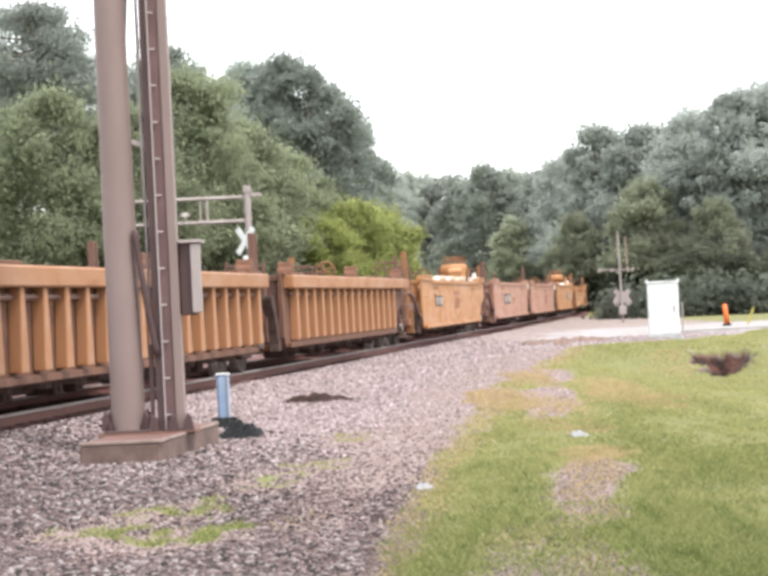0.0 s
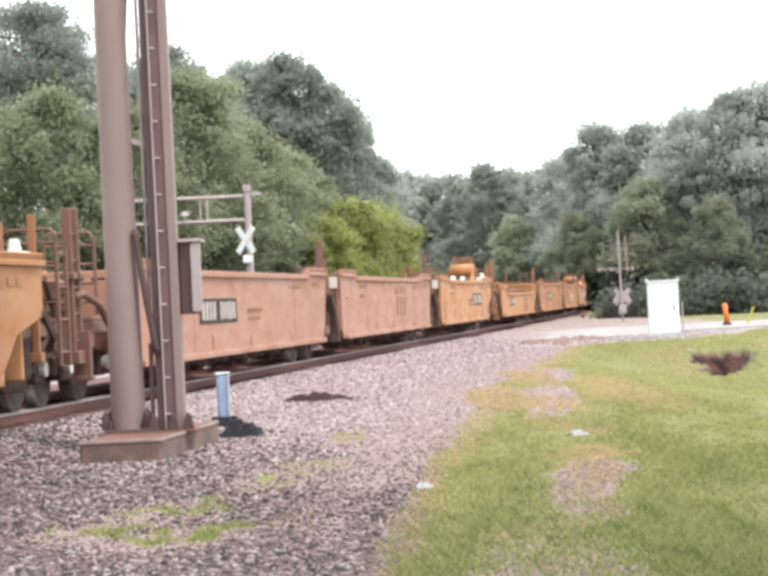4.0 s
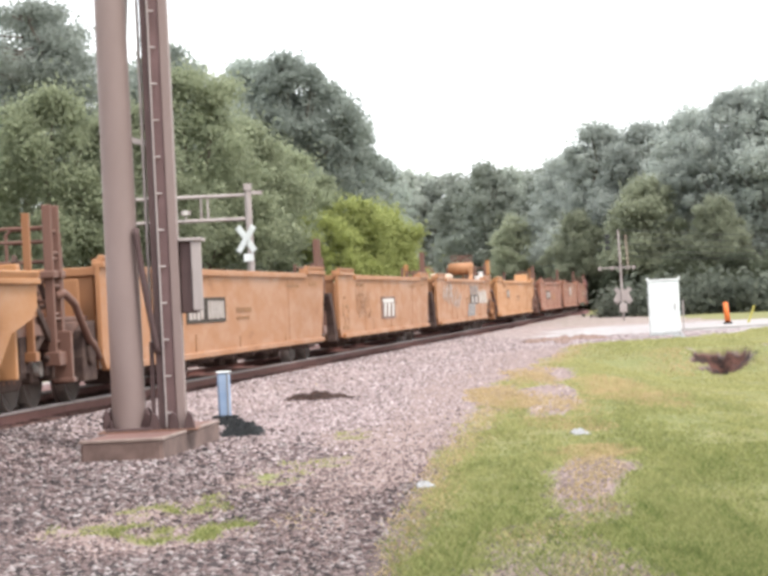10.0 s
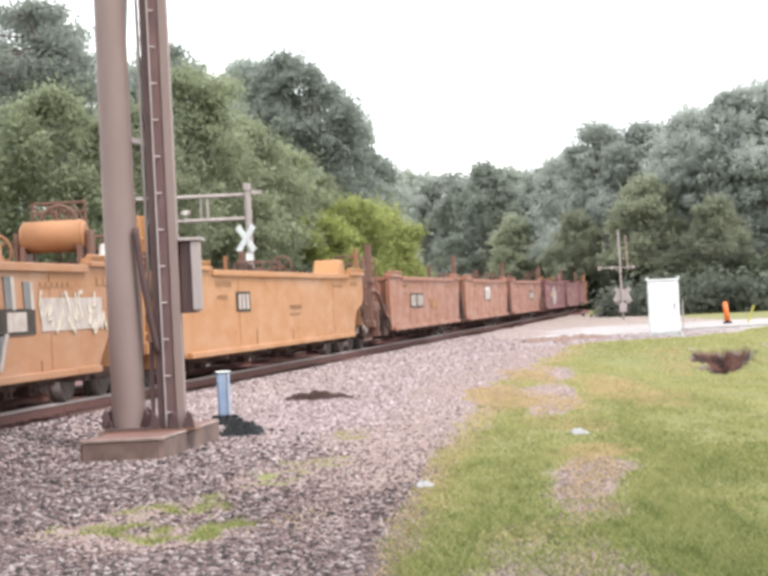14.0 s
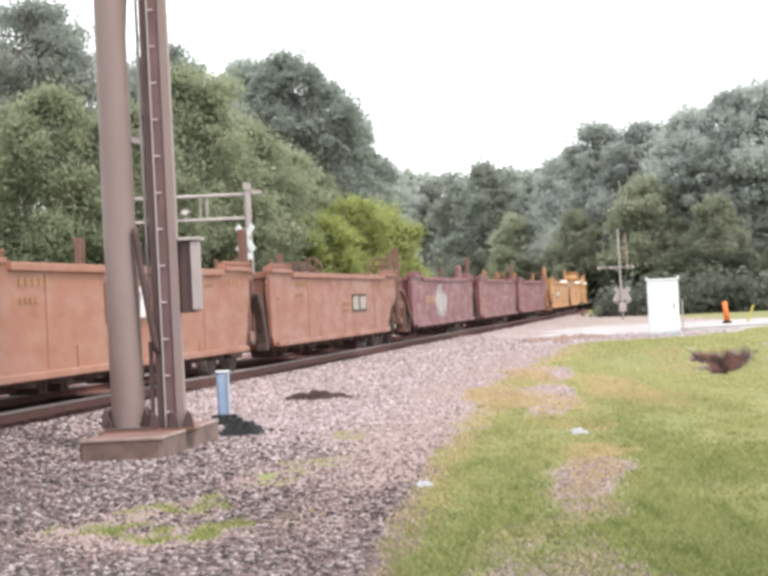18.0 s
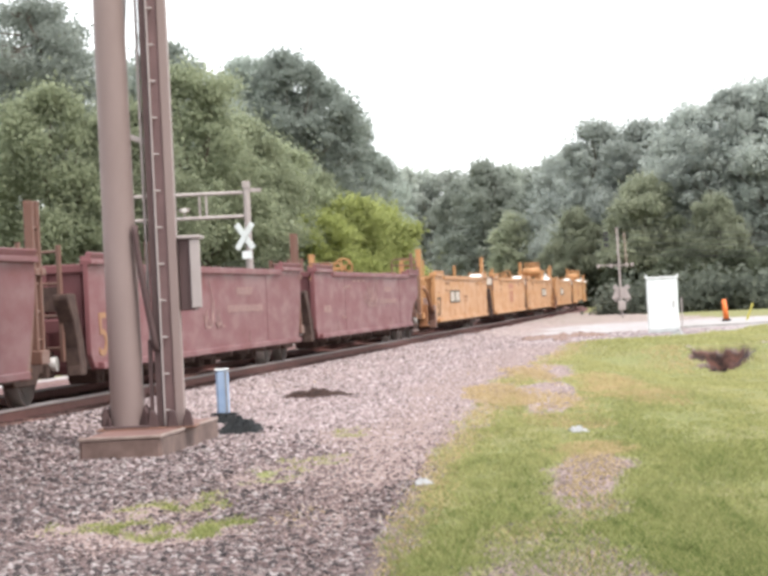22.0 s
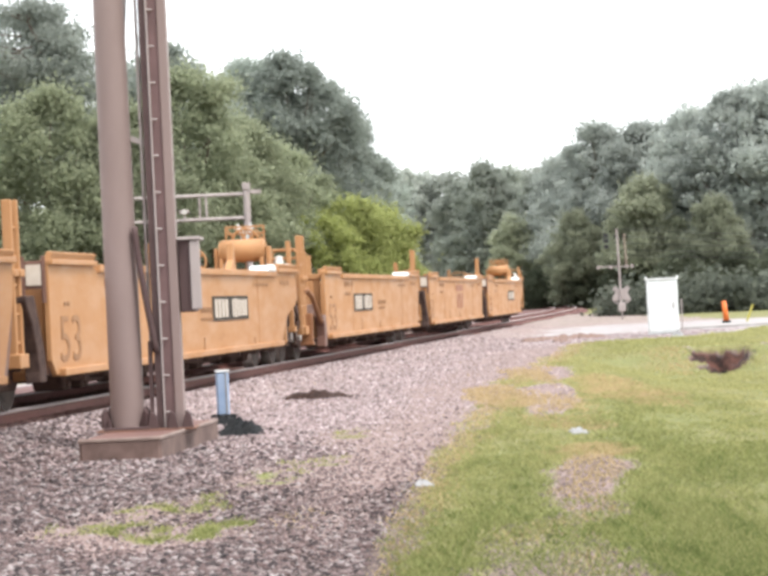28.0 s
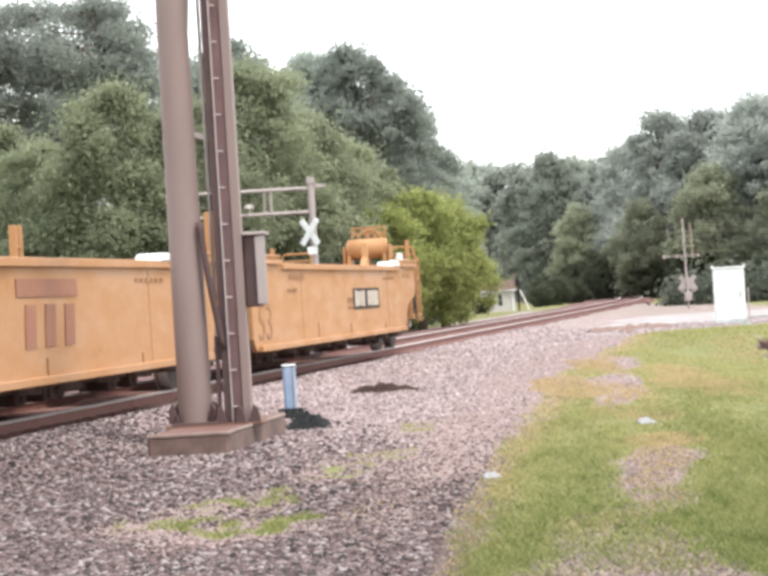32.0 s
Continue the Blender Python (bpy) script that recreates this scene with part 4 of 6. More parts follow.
def bulkhead_mesh(paint):
    bm = bmesh.new()
    slab(bm, -0.05, 0.05, -1.35, 1.35, 0.45, TOP)
    for y in (-0.9, -0.3, 0.3, 0.9):
        slab(bm, 0.05, 0.14, y - 0.05, y + 0.05, 0.5, TOP - 0.04)
    slab(bm, -0.07, 0.1, -1.4, 1.4, TOP - 0.04, TOP + 0.06)
    return mesh_from("end_bulkhead", bm, paint, 0.01)


def corner_mesh():
    """Dark bent plate that closes the end of a well's side."""
    bm = prism(bmesh.new(), [(-0.62, 0.44), (-0.26, 0.40), (-0.02, 0.85), (0.09, 1.2), (0.12, 1.58), (-0.06, 1.58), (-0.10, 1.2), (-0.32, 0.85)], -0.05, 0.05)
    return mesh_from("corner_plate", bm, RUSTTRIM, 0.012)


def gooseneck_mesh():
    """Dark axe-shaped plate on the leading corner of a well."""
    bm = prism(bmesh.new(), [(-0.05, 0.50), (0.20, 0.50), (0.17, 0.62), (0.18, 0.82), (0.26, 1.10), (0.44, 1.36), (0.44, 1.42), (0.06, 1.42), (-0.02, 1.10), (-0.10, 0.82), (-0.10, 0.60)], -0.085, 0.085)
    return mesh_from("corner_plate", bm, GRIME, 0.012)


def guard_mesh():
    """Low black guard with a round hole, over the wheels at a coupler end."""
    bm = prism(bmesh.new(), [(-0.12, 0.34), (0.50, 0.34), (0.52, 0.62), (0.44, 0.92), (0.1, 1.02), (-0.12, 1.02)], -0.06, 0.06)
    tube(bm, (0.22, 0.10, 0.66), (0.22, -0.10, 0.66), 0.15, seg=16)
    return mesh_from("wheel_guard", bm, GRIME, 0.012)


def boot_mesh():
    """Short bent plate under a leading corner."""
    bm = prism(bmesh.new(), [(-0.05, 0.30), (0.24, 0.30), (0.20, 0.50), (0.22, 0.68), (0.36, 0.80), (0.36, 0.88), (-0.02, 0.88), (-0.08, 0.60)], -0.08, 0.08)
    return mesh_from("corner_boot", bm, RUSTTRIM, 0.012)


def sign_mesh():
    bm = slab(bmesh.new(), -0.10, 0.10, -0.012, 0.012, -0.15, 0.15)
    for s in (-1, 1):
        slab(bm, s * 0.11 - 0.02, s * 0.11 + 0.02, -0.03, 0.03, -0.30, 0.20)
    return mesh_from("placard_frame", bm, RUSTTRIM, 0.004)


def lug_mesh():
    bm = bmesh.new()
    prism(bm, [(-0.24, 0.02), (-0.15, -0.17), (0.15, -0.17), (0.24, 0.02)], -0.18, 0.18)
    tube(bm, (-0.02, -0.21, -0.09), (-0.02, 0.21, -0.09), 0.06, seg=10)
    return mesh_from("floor_bracket", bm, GRIME, 0.02)


def floor_mesh(L):
    bm = bmesh.new()
    slab(bm, 1.7, L - 1.7, -1.2, -0.75, 0.36, 0.44)
    slab(bm, 1.7, L - 1.7, 0.75, 1.2, 0.36, 0.44)
    slab(bm, 1.9, L - 2.2, -0.75, 0.75, 0.40, 0.44)
    for y in (-0.95, 0.95):
        slab(bm, 2.2, L - 2.4, y - 0.03, y + 0.03, 0.27, 0.36)
    for i in range(9):
        x = 1.9 + (L - 3.8) * i / 8
        slab(bm, x - 0.12, x + 0.12, -1.40, 1.40, 0.34, 0.46)
    return mesh_from("well_floor", bm, GRIME, 0.0)


def bars_panel(unit, x, z, w, h, groups, back=True, ink=STENCIL, rnd=None, y=-FACE):
    """Stencilled lettering too worn to read: bars in their own colours."""
    if back:
        part("number_panel", mesh_from("number_panel", slab(bmesh.new(), x - w / 2, x + w / 2, y - 0.042, y - 0.032, z - h / 2, z + h / 2), BLACKPANEL), None, unit, "dark stencilled panel with pale bars")
    rr = rnd or random
    bm = bmesh.new()
    for g0, g1, k in groups:
        step = (g1 - g0) / k
        for i in range(k):
            c = x + (g0 + step * (i + 0.5)) * w
            hh = h * 0.40 * rr.uniform(0.85, 1.0)
            slab(bm, c - step * w * 0.36, c + step * w * 0.36, y - 0.047, y - 0.043, z - hh, z + hh)
    tagged(part("stencil_lettering", mesh_from("stencil_lettering", bm, ink), None, unit, "pale worn stencil bars"), kind="stuff")


def red_mark(unit, x, z, s=1.0, ink=REDMARK):
    """A faded painted mark: a broad band over three short slanted blocks."""
    y = -FACE
    bm = bmesh.new()
    slab(bm, x - 1.10 * s, x + 1.10 * s, y - 0.042, y - 0.033, z + 0.15 * s, z + 0.33 * s)
    for k in (-0.68, 0.02, 0.74):
        prism(bm, [(x + (k - 0.20) * s, z - 0.36 * s), (x + (k + 0.16) * s, z - 0.36 * s), (x + (k + 0.22) * s, z + 0.07 * s), (x + (k - 0.14) * s, z + 0.07 * s)], y - 0.042, y - 0.033)
    tagged(part("faded_mark", mesh_from("faded_mark", bm, ink), None, unit, "faded painted mark of band and blocks"), kind="stuff")


def scrawl(unit, x0, x1, z0, z1, ink, seed, fat=0.09, count=14):
    r = random.Random(seed)
    bm = bmesh.new()
    y = -FACE - 0.04
    for i in range(count):
        a = x0 + (x1 - x0) * (i + r.uniform(0, 0.6)) / count
        p = Vector((a, y - 0.0005 * i, r.uniform(z0, z0 + (z1 - z0) * 0.45)))
        for _ in range(3):
            q = Vector((p.x + r.uniform(-0.18, 0.28), p.y, min(z1, max(z0, p.z + r.uniform(-0.35, 0.6) * (z1 - z0)))))
            if (q - p).length > 0.05:
                bar(bm, p, q, 0.006, fat * r.uniform(0.5, 1.2))
            p = q
    tagged(part("graffiti", mesh_from("graffiti", bm, ink), None, unit, "sprayed graffiti strokes"), kind="stuff")


def splash(unit, x, z, rx, rz, ink, seed):
    """A thick patch of upright sprayed strokes, ragged above and running below."""
    r = random.Random(seed)
    bm = bmesh.new()
    for k in range(30):
        f = (k + r.uniform(-0.9, 0.9)) / 29 * 2 - 1
        c, lean, w = x + rx * f, r.uniform(-0.22, 0.12), r.uniform(0.05, 0.13)
        reach = rz * math.sqrt(max(0.08, 1 - f * f))
        lo, hi = z - reach * r.uniform(0.2, 1.05), z + reach * r.uniform(0.35, 1.0)
        y = -FACE - 0.042 - 0.0004 * k
        prism(bm, [(c - w + lean, lo), (c + w * 0.4 + lean, lo), (c + w, hi), (c - w * 0.6, hi)], y, -FACE - 0.034)
    tagged(part("graffiti", mesh_from("graffiti", bm, ink), None, unit, "thick grey-white sprayed strokes"), kind="stuff")


def dashes(unit, spec, ink, seed):
    r = random.Random(seed)
    bm = bmesh.new()
    for x, z, w, h, k in spec:
        for i in range(k):
            a = x + w * i / k
            slab(bm, a, a + w / k * 0.62, -FACE - 0.041, -FACE - 0.034, z - h / 2 * r.uniform(0.7, 1), z + h / 2)
    tagged(part("small_stencil", mesh_from("small_stencil", bm, ink), None, unit, "small worn stencil marks"), kind="stuff")


def trim_of(paint):
    return paint if paint is YELLOW else AMBERTRIM if paint is AMBER else RUSTTRIM


def well_unit(L, paint, ends, tank=False, ribbed=False, low=False, name="well_car", label="", gap=4.0, rise=0.5):
    """One well between its two ends; ends: 'a' articulated, 'c' coupler. Origin at its middle on the rail."""
    unit = thing(name, label, "railcar", "well cars of the train")
    k = (paint.name, round(L, 1), ends, low)
    x0 = -L / 2
    trim = trim_of(paint)
    edge = paint if paint is YELLOW else RUSTTRIM

    def add(nm, me, x, y=0, z=0, rz=0, lab=""):
        return put(part(nm, me, None, unit, lab), x, y, z, 0, 0, rz)

    # Shade between the ribs is put in by giving ribbed walls darker RUST.
    skin = RUST if ribbed else paint
    wall = shared(("wall", skin.name) + k, lambda: wall_mesh(L, False, ends[1] == "c", low, skin, ribbed))
    near = add("side_wall", wall, x0, -HALF + 0.03, 0, 0)
    far_key = shared(("wallfar",) + k, lambda: wall_mesh(L, ends[1] == "c", False, low, paint, ribbed))
    add("side_wall", far_key, -x0, HALF - 0.03, 0, 180)
    add("well_floor", shared(("floor", round(L, 1)), lambda: floor_mesh(L)), x0)
    if ribbed:
        rib = shared(("rib", paint.name), lambda: rib_mesh(paint))
        n_ribs = 17
        for i in range(n_ribs):
            if ends[1] == "c" and i >= n_ribs - 2:
                continue
            put(part("side_rib", rib, None, near), 0.75 + (L - 1.5) * i / (n_ribs - 1), 0.0, 0)
        ledge = bmesh.new()
        bar(ledge, (0.1, -0.10, TOP - 0.06), (L - 0.1, -0.10, TOP - 0.06), 0.22, 0.22)
        put(part("top_ledge", ledge, paint, near, "heavy overhanging top rail", 0.02), 0, 0, 0)
        put(part("pipe_run", tube(bmesh.new(), (0.4, -0.07, TOP - 0.27), (L - 0.4, -0.07, TOP - 0.27), 0.035, seg=8), RUSTTRIM, near, "rusty pipe under the top rail"), 0, 0, 0)
        lock = shared("lock", lambda: mesh_from("container_lock", prism(bmesh.new(), [(-0.2, 0), (0.2, 0), (0.18, 0.10), (0.08, 0.15), (0.07, 0.22), (-0.10, 0.22), (-0.12, 0.13), (-0.18, 0.10)], -0.12, 0.12), RUST, 0.015))
        for fx in (0.5, L * 0.5, L - 1.1):
            put(part("container_lock", lock, None, near, "rusty container lock"), fx, -0.02, TOP + 0.05)
    else:
        seam = shared(("seam", paint.name), lambda: seam_mesh(paint))
        for i in () if low else (1, 3):
            put(part("weld_seam", seam, None, near), L * i / 4 + 0.3 * (i - 2), 0, 0)
    lug = shared("lug", lug_mesh)
    for fx in (0.10, 0.15, 0.28, 0.34, 0.50, 0.56, 0.72, 0.78):
        add("floor_bracket", lug, x0 + L * fx, -1.05, BOTTOM - 0.04)
    flap = shared(("flap", paint.name), lambda: flap_mesh(paint))
    if not ribbed:
        for fx in (0.02, L - 2.02):
            put(part("guide_flap", flap, None, near), fx, 0, TOP - 0.16 if low else TOP + 0.04)
    back = RUSTTRIM if ribbed else paint
    bulk = shared(("bulk", back.name), lambda: bulkhead_mesh(back))
    corner, neck = shared("corner", corner_mesh), shared("neck", gooseneck_mesh)
    lad = shared(("ladder", edge.name), lambda: ladder_mesh(edge))
    for sign, kind in ((-1, ends[0]), (1, ends[1])):
        xe = sign * L / 2
        turn = 0 if sign > 0 else 180
        add("end_bulkhead", bulk, xe - sign * 0.35, 0, 0, turn)
        if sign < 0 and kind == "a":
            beam = shared(("endbeam", paint.name), lambda: mesh_from("end_beam", slab(slab(bmesh.new(), -0.12, 0.12, -1.30, 1.30, 0.86, 1.02), -0.05, 0.12, -1.30, 1.30, 0.40, 0.50), paint, 0.012))
            add("end_beam", beam, xe + 0.02)
            # A dark plate stands in for the shade inside a square opening.
            add("end_opening", shared("holeshade", lambda: mesh_from("end_opening", slab(bmesh.new(), -0.02, 0.02, -0.16, 0.16, -0.14, 0.14), GRIME, 0.004)), xe + 0.19, -0.98, 1.25, 0, "dark plate put for the shade of a square end opening")
        if kind == "a":
            sill = shared(("sill",), lambda: mesh_from("end_sill", slab(bmesh.new(), -0.3, 0.75, -0.34, 0.34, 0.66, 1.05), GRIME, 0.03))
            add("end_sill", sill, xe, 0, 0, turn)
            for y in (-1.36, 1.36):
                plate = add("corner_plate", corner if sign > 0 else neck, xe + sign * (0.03 if sign > 0 else 0.16), y * 1.03, 0, 0)
                if sign < 0:
                    plate.matrix_basis = pose(xe - 0.16, y * 1.04, -0.12, 4 if y < 0 else -4, 0, 180)
            if sign > 0:
                bogie(unit, xe + 1.05)
                stem = RUSTTRIM if paint is not YELLOW else paint
                post = shared(("stem", stem.name, rise), lambda: twin_mesh(stem, rise, 0.12))
                for y in (-1.3, 1.3):
                    add("guide_post", post, xe + 0.72, y)
            add("ladder", lad, xe + sign * 0.30, -1.1, 0, 60)
        else:
            add("end_platform", shared("plat", lambda: platform_mesh(RUSTTRIM)), xe + sign * 0.75, 0, 0, turn)
            add("coupler", shared("coupler", coupler_mesh), xe + sign * 1.1, 0, 0, turn)
            bogie(unit, xe + 0.3 if sign > 0 else xe - min(1.0, gap - 3.05))
            if sign < 0:
                for y in (-1.36, 1.36):
                    if paint is YELLOW or paint is TAN:
                        add("corner_boot", shared("boot", boot_mesh), xe - 0.10, y * 1.05, 0, 180, "dark rusty boot under the corner")
                    else:
                        add("wheel_guard", shared("guard", guard_mesh), xe - 0.12, y, 0, 180)
            for y in (-1.05, 1.05):
                rl = add("end_railing", shared(("rail", edge.name), lambda: stile_mesh(edge)), xe + sign * 1.2, y, 0, turn)
                for k in range(4):
                    put(part("rung", shared(("rung", edge.name), lambda: rung_mesh(edge)), None, rl), 0, 0, 1.25 + k * 0.22)
            pale = paint if paint is YELLOW or (paint is AMBER and not low and not tank) else trim
            if sign < 0:
                post = shared(("twin", pale.name, rise), lambda: twin_mesh(pale, rise, 0.16))
            else:
                post = shared(("thin", trim.name, rise), lambda: thin_post_mesh(trim, rise - 0.12))
            for y in (-1.3, 1.3):
                add("guide_post", post, xe + 0.22 if sign > 0 else xe - min(2.3, gap * 0.55), y * 1.04)
            if sign < 0:
                out = min(2.3, gap * 0.55)
                add("step_panel", shared(("step", pale.name), lambda: mesh_from("step_panel", slab(slab(bmesh.new(), -0.04, 0.04, -0.10, 0.10, 0.40, 0.92), -0.07, 0.07, -0.12, 0.12, 0.36, 0.41), trim if paint is not YELLOW else AMBERTRIM, 0.008)), xe - out + 0.12, -1.40)
                hose = swept(bmesh.new(), [Vector(p) for p in ((-out, -1.36, 1.30), (-out + 0.25, -1.40, 1.34), (-out * 0.6, -1.42, 1.22), (-out * 0.45, -1.44, 1.0), (-out * 0.3, -1.46, 0.80), (-0.25, -1.46, 0.74), (-0.05, -1.46, 0.60))], 0.045, 8)
                put(part("brake_pipe", hose, AMBERTRIM if paint is YELLOW else RUSTTRIM, unit, "curved brake pipe", 0, True), xe, 0, 0)
                inner = mesh_from("end_plate", slab(slab(bmesh.new(), -0.02, 0.02, -1.30, 1.30, 0.95, 1.50), -0.10, 0.02, -1.30, 1.30, 0.86, 0.95), paint, 0.008)
                put(part("end_plate", inner, None, unit, "painted end sheet above the platform"), xe - 0.22, 0, 0)
            add("brake_rigging", shared("rig", rigging_mesh), xe + sign * 0.7, 0, 0, turn)
            add("equipment_box", shared(("gearbox", paint is YELLOW), lambda: gearbox_mesh(YELLOW if paint is YELLOW else RUST)), xe + sign * 0.55, 0, 0, turn)
            if sign > 0:
                add("ladder", lad, xe + 1.3, -1.38, 0, 0)
            if sign < 0 or not tank:
                add("brake_valve", shared(("valve", "g"), lambda: valve_mesh(RUST)), xe + sign * 0.7, -0.3, 1.08, 0)
            if sign < 0:
                add("brake_wheel", shared(("bw", trim.name), lambda: brake_wheel_mesh(trim)), xe - 0.9, 0.75, 1.95, 0)
    if tank:
        xe = L / 2 - 0.35
        xe += TANK_X
        add("air_tank", shared(("tank", paint.name), lambda: tank_mesh(paint)), xe, TANK_Y, 2.05, 0, "transverse air reservoir on the end deck")
        add("tank_cradle", shared(("cradle", trim.name), lambda: tank_stand_mesh(trim)), xe, TANK_Y, 2.05)
        add("tank_guard", shared(("tguard", trim.name), lambda: tank_guard_mesh(trim)), xe, TANK_Y, 2.05, 0, "barred frame round the brake wheel")
        for y in (TANK_Y - 0.45, TANK_Y + 0.45):
            add("tank_bracket", shared(("tbracket", trim.name), lambda: tank_bracket_mesh(trim)), xe, y, 2.05, 0)
        add("corner_guide", shared(("fin", paint.name), lambda: fin_mesh(paint)), xe - 5.6, -1.42, TOP + 0.05)
        add("end_deck", shared(("deck", paint.name), lambda: mesh_from("end_deck", slab(bmesh.new(), -1.0, 0.7, -1.38, 1.38, TOP - 0.05, TOP + 0.01), paint, 0.01)), xe)
        add("brake_wheel", shared(("bw", trim.name), lambda: brake_wheel_mesh(trim)), xe + 0.2, TANK_Y - 0.02, 2.20)
        add("brake_valve", shared(("valve", "w"), lambda: valve_mesh(CAP)), xe - 0.1, TANK_Y - 0.62, TOP + 0.01)
    return unit, x0


# Each well: near end and far end along the train (metres), paint, end kinds, what sets it apart.
CONSIST = [
    (-22.6, -6.5, ORANGE, "aa", "ribbed"), (-4.3, 12.5, ORANGE, "ac", "ribbed"),
    (16.7, 34.3, AMBER, "cc", "tank hatches"),
    (38.5, 54.5, TAN, "ca", "panel"), (56.5, 72.5, TAN, "aa", "mark"), (75.1, 91.1, AMBER, "ac", "tank panel 53"),
    (95.6, 113.5, AMBER, "cc", "low panel stroke"),
    (116.3, 133.6, ORANGE, "ca", "panel"), (135.5, 151.3, ORANGE, "aa", "white 53"), (153.4, 169.8, ORANGE, "ac", "tank graffiti"),
    (172.8, 191.0, AMBER, "cc", "gear small"),
    (195.5, 211.5, BROWN, "ca", "panel"), (213.4, 229.2, BROWN, "aa", "white"), (231.1, 247.8, ROSY, "ac", "gear panel"),
    (251.1, 267.1, MAROON, "ca", "splash"), (269.4, 284.7, MAROON, "aa", "stencil 53"), (286.3, 302.8, MAROON, "ac", "letters"),
    (306.9, 322.8, YELLOW, "ca", "panel 57"), (325.5, 340.4, YELLOW, "aa", "mark"), (341.8, 358.4, YELLOW, "ac", "tank panel 53"),
    (361.7, 377.2, YELLOW, "ca", "panel 53"), (379.7, 395.3, YELLOW, "aa", "mark 53"), (397.4, 413.4, YELLOW, "ac", "tank panel 53"),
]
LOOKS = {"bright_yellow_paint": "bright yellow", "amber_yellow_paint": "amber yellow", "faded_tan_paint": "faded tan", "faded_orange_paint": "faded rusty orange", "rusty_brown_paint": "rusty brown", "maroon_paint": "dull maroon", "dusky_red_paint": "dusky red-brown"}
TRAIN = []


def build_train():
    for i, (a, b, paint, ends, extra) in enumerate(CONSIST):
        L = b - a
        words = extra.split()
        say = LOOKS[paint.name] + (" ribbed" if "ribbed" in words else " low-sided" if "low" in words else " smooth-sided")
        say += " container well car"
        say += " with an end air tank" if "tank" in words else " with grey graffiti" if "graffiti" in words else " with pale splash of graffiti" if "splash" in words else " on the rails"
        gap = a - CONSIST[i - 1][1] if i else 4.0
        unit, x0 = well_unit(L, paint, ends, "tank" in words, "ribbed" in words, "low" in words, label=say, gap=gap)
        r = random.Random(i)
        mid = 1.08
        ink = STENCIL if paint in (MAROON, ORANGE, BROWN, ROSY) else BLACKPANEL
        if "panel" in words:
            bars_panel(unit, x0 + L - (5.3 if paint is AMBER else 6.2) if ends == "ac" else x0 + (4.5 if "low" in words else 6.2 if paint is ORANGE else 5.5 if paint is TAN else 5.2), mid + (-0.12 if "low" in words else 0.0), 2.1 if "low" in words or paint is ROSY else 2.8, 0.30 if "low" in words else 0.35, [(-0.46, -0.08, 4), (0.02, 0.46, 6)], True, CHALK if paint is not YELLOW else STENCIL, r)
        if "stroke" in words:
            red_mark(unit, x0 + 11.5, 0.80, 0.85)
        if paint is ORANGE and "white" in words:
            scrawl(unit, x0 + 2.3, x0 + 4.4, 0.80, 1.35, FAINTTAN, 6, 0.022, 20)
        if "splash" in words:
            hood = part("corner_guard", prism(bmesh.new(), [(-0.35, 0), (0.45, 0), (0.40, 0.14), (0.02, 0.42), (-0.26, 0.38)], -0.06, 0.06), MAROON, unit, "raised maroon guard plate", 0.015)
            put(hood, x0 + 12.9, -HALF + 0.1, TOP + 0.03)
        if "stencil" in words:
            scrawl(unit, x0 + 6.5, x0 + 7.8, 0.8, 1.45, FAINTPINK, 12, 0.03, 9)
        if "tank" in words and paint is AMBER:
            for xx in (4.6, 7.35):
                put(part("container_pad", shared("cap", lambda: mesh_from("container_pad", prism(bmesh.new(), [(-0.12, 0), (0.14, 0), (0.15, 0.03), (-0.08, 0.12)], -0.06, 0.06), WHITE, 0.02)), None, unit, "white slanted pad"), x0 + xx, -1.4, TOP + 0.06)
        if "small" in words:
            bars_panel(unit, x0 + 4.6, mid + 0.1, 1.15, 0.30, [(-0.42, 0.42, 3)], True, CHALK, r)
        if "mark" in words:
            red_mark(unit, x0 + L * (0.51 if paint is YELLOW else 0.6), mid + 0.05, 0.95, PALEMARK if paint is YELLOW and "53" not in words else REDMARK)
        if "white" in words:
            low_z = 0.97 if paint is BROWN else 0.72
            part("number_panel", mesh_from("number_panel", slab(bmesh.new(), x0 + 6.3, x0 + 8.7, -FACE - 0.042, -FACE - 0.032, low_z, low_z + 0.48), RUSTTRIM), None, unit, "dark square panel with a pale mark")
            bm = bmesh.new()
            slab(bm, x0 + 6.55, x0 + 8.45, -FACE - 0.047, -FACE - 0.043, low_z + 0.35, low_z + 0.43)
            for k in (0.35, 1.05, 1.75):
                prism(bm, [(x0 + 6.32 + k, low_z + 0.05), (x0 + 6.62 + k, low_z + 0.05), (x0 + 6.78 + k, low_z + 0.34), (x0 + 6.42 + k, low_z + 0.34)], -FACE - 0.047, -FACE - 0.043)
            tagged(part("pale_mark", mesh_from("pale_mark", bm, CAP), None, unit), kind="stuff")
        for number in ("53", "57"):
            if number in words:
                me = shared(("n", number, ink.name), lambda: text_mesh(number, 0.72, BLACKPANEL if paint is YELLOW else FAINTINK if paint is not MAROON else CHALK))
                ob = part("numeral", me, None, unit, "stencilled figures " + number)
                ob.matrix_basis = pose(x0 + (0.4 if "mark" in words else 0.85), -FACE - 0.034, 0.80, 90, 0, 0) @ Matrix.Diagonal((1.45, 1, 1, 1))
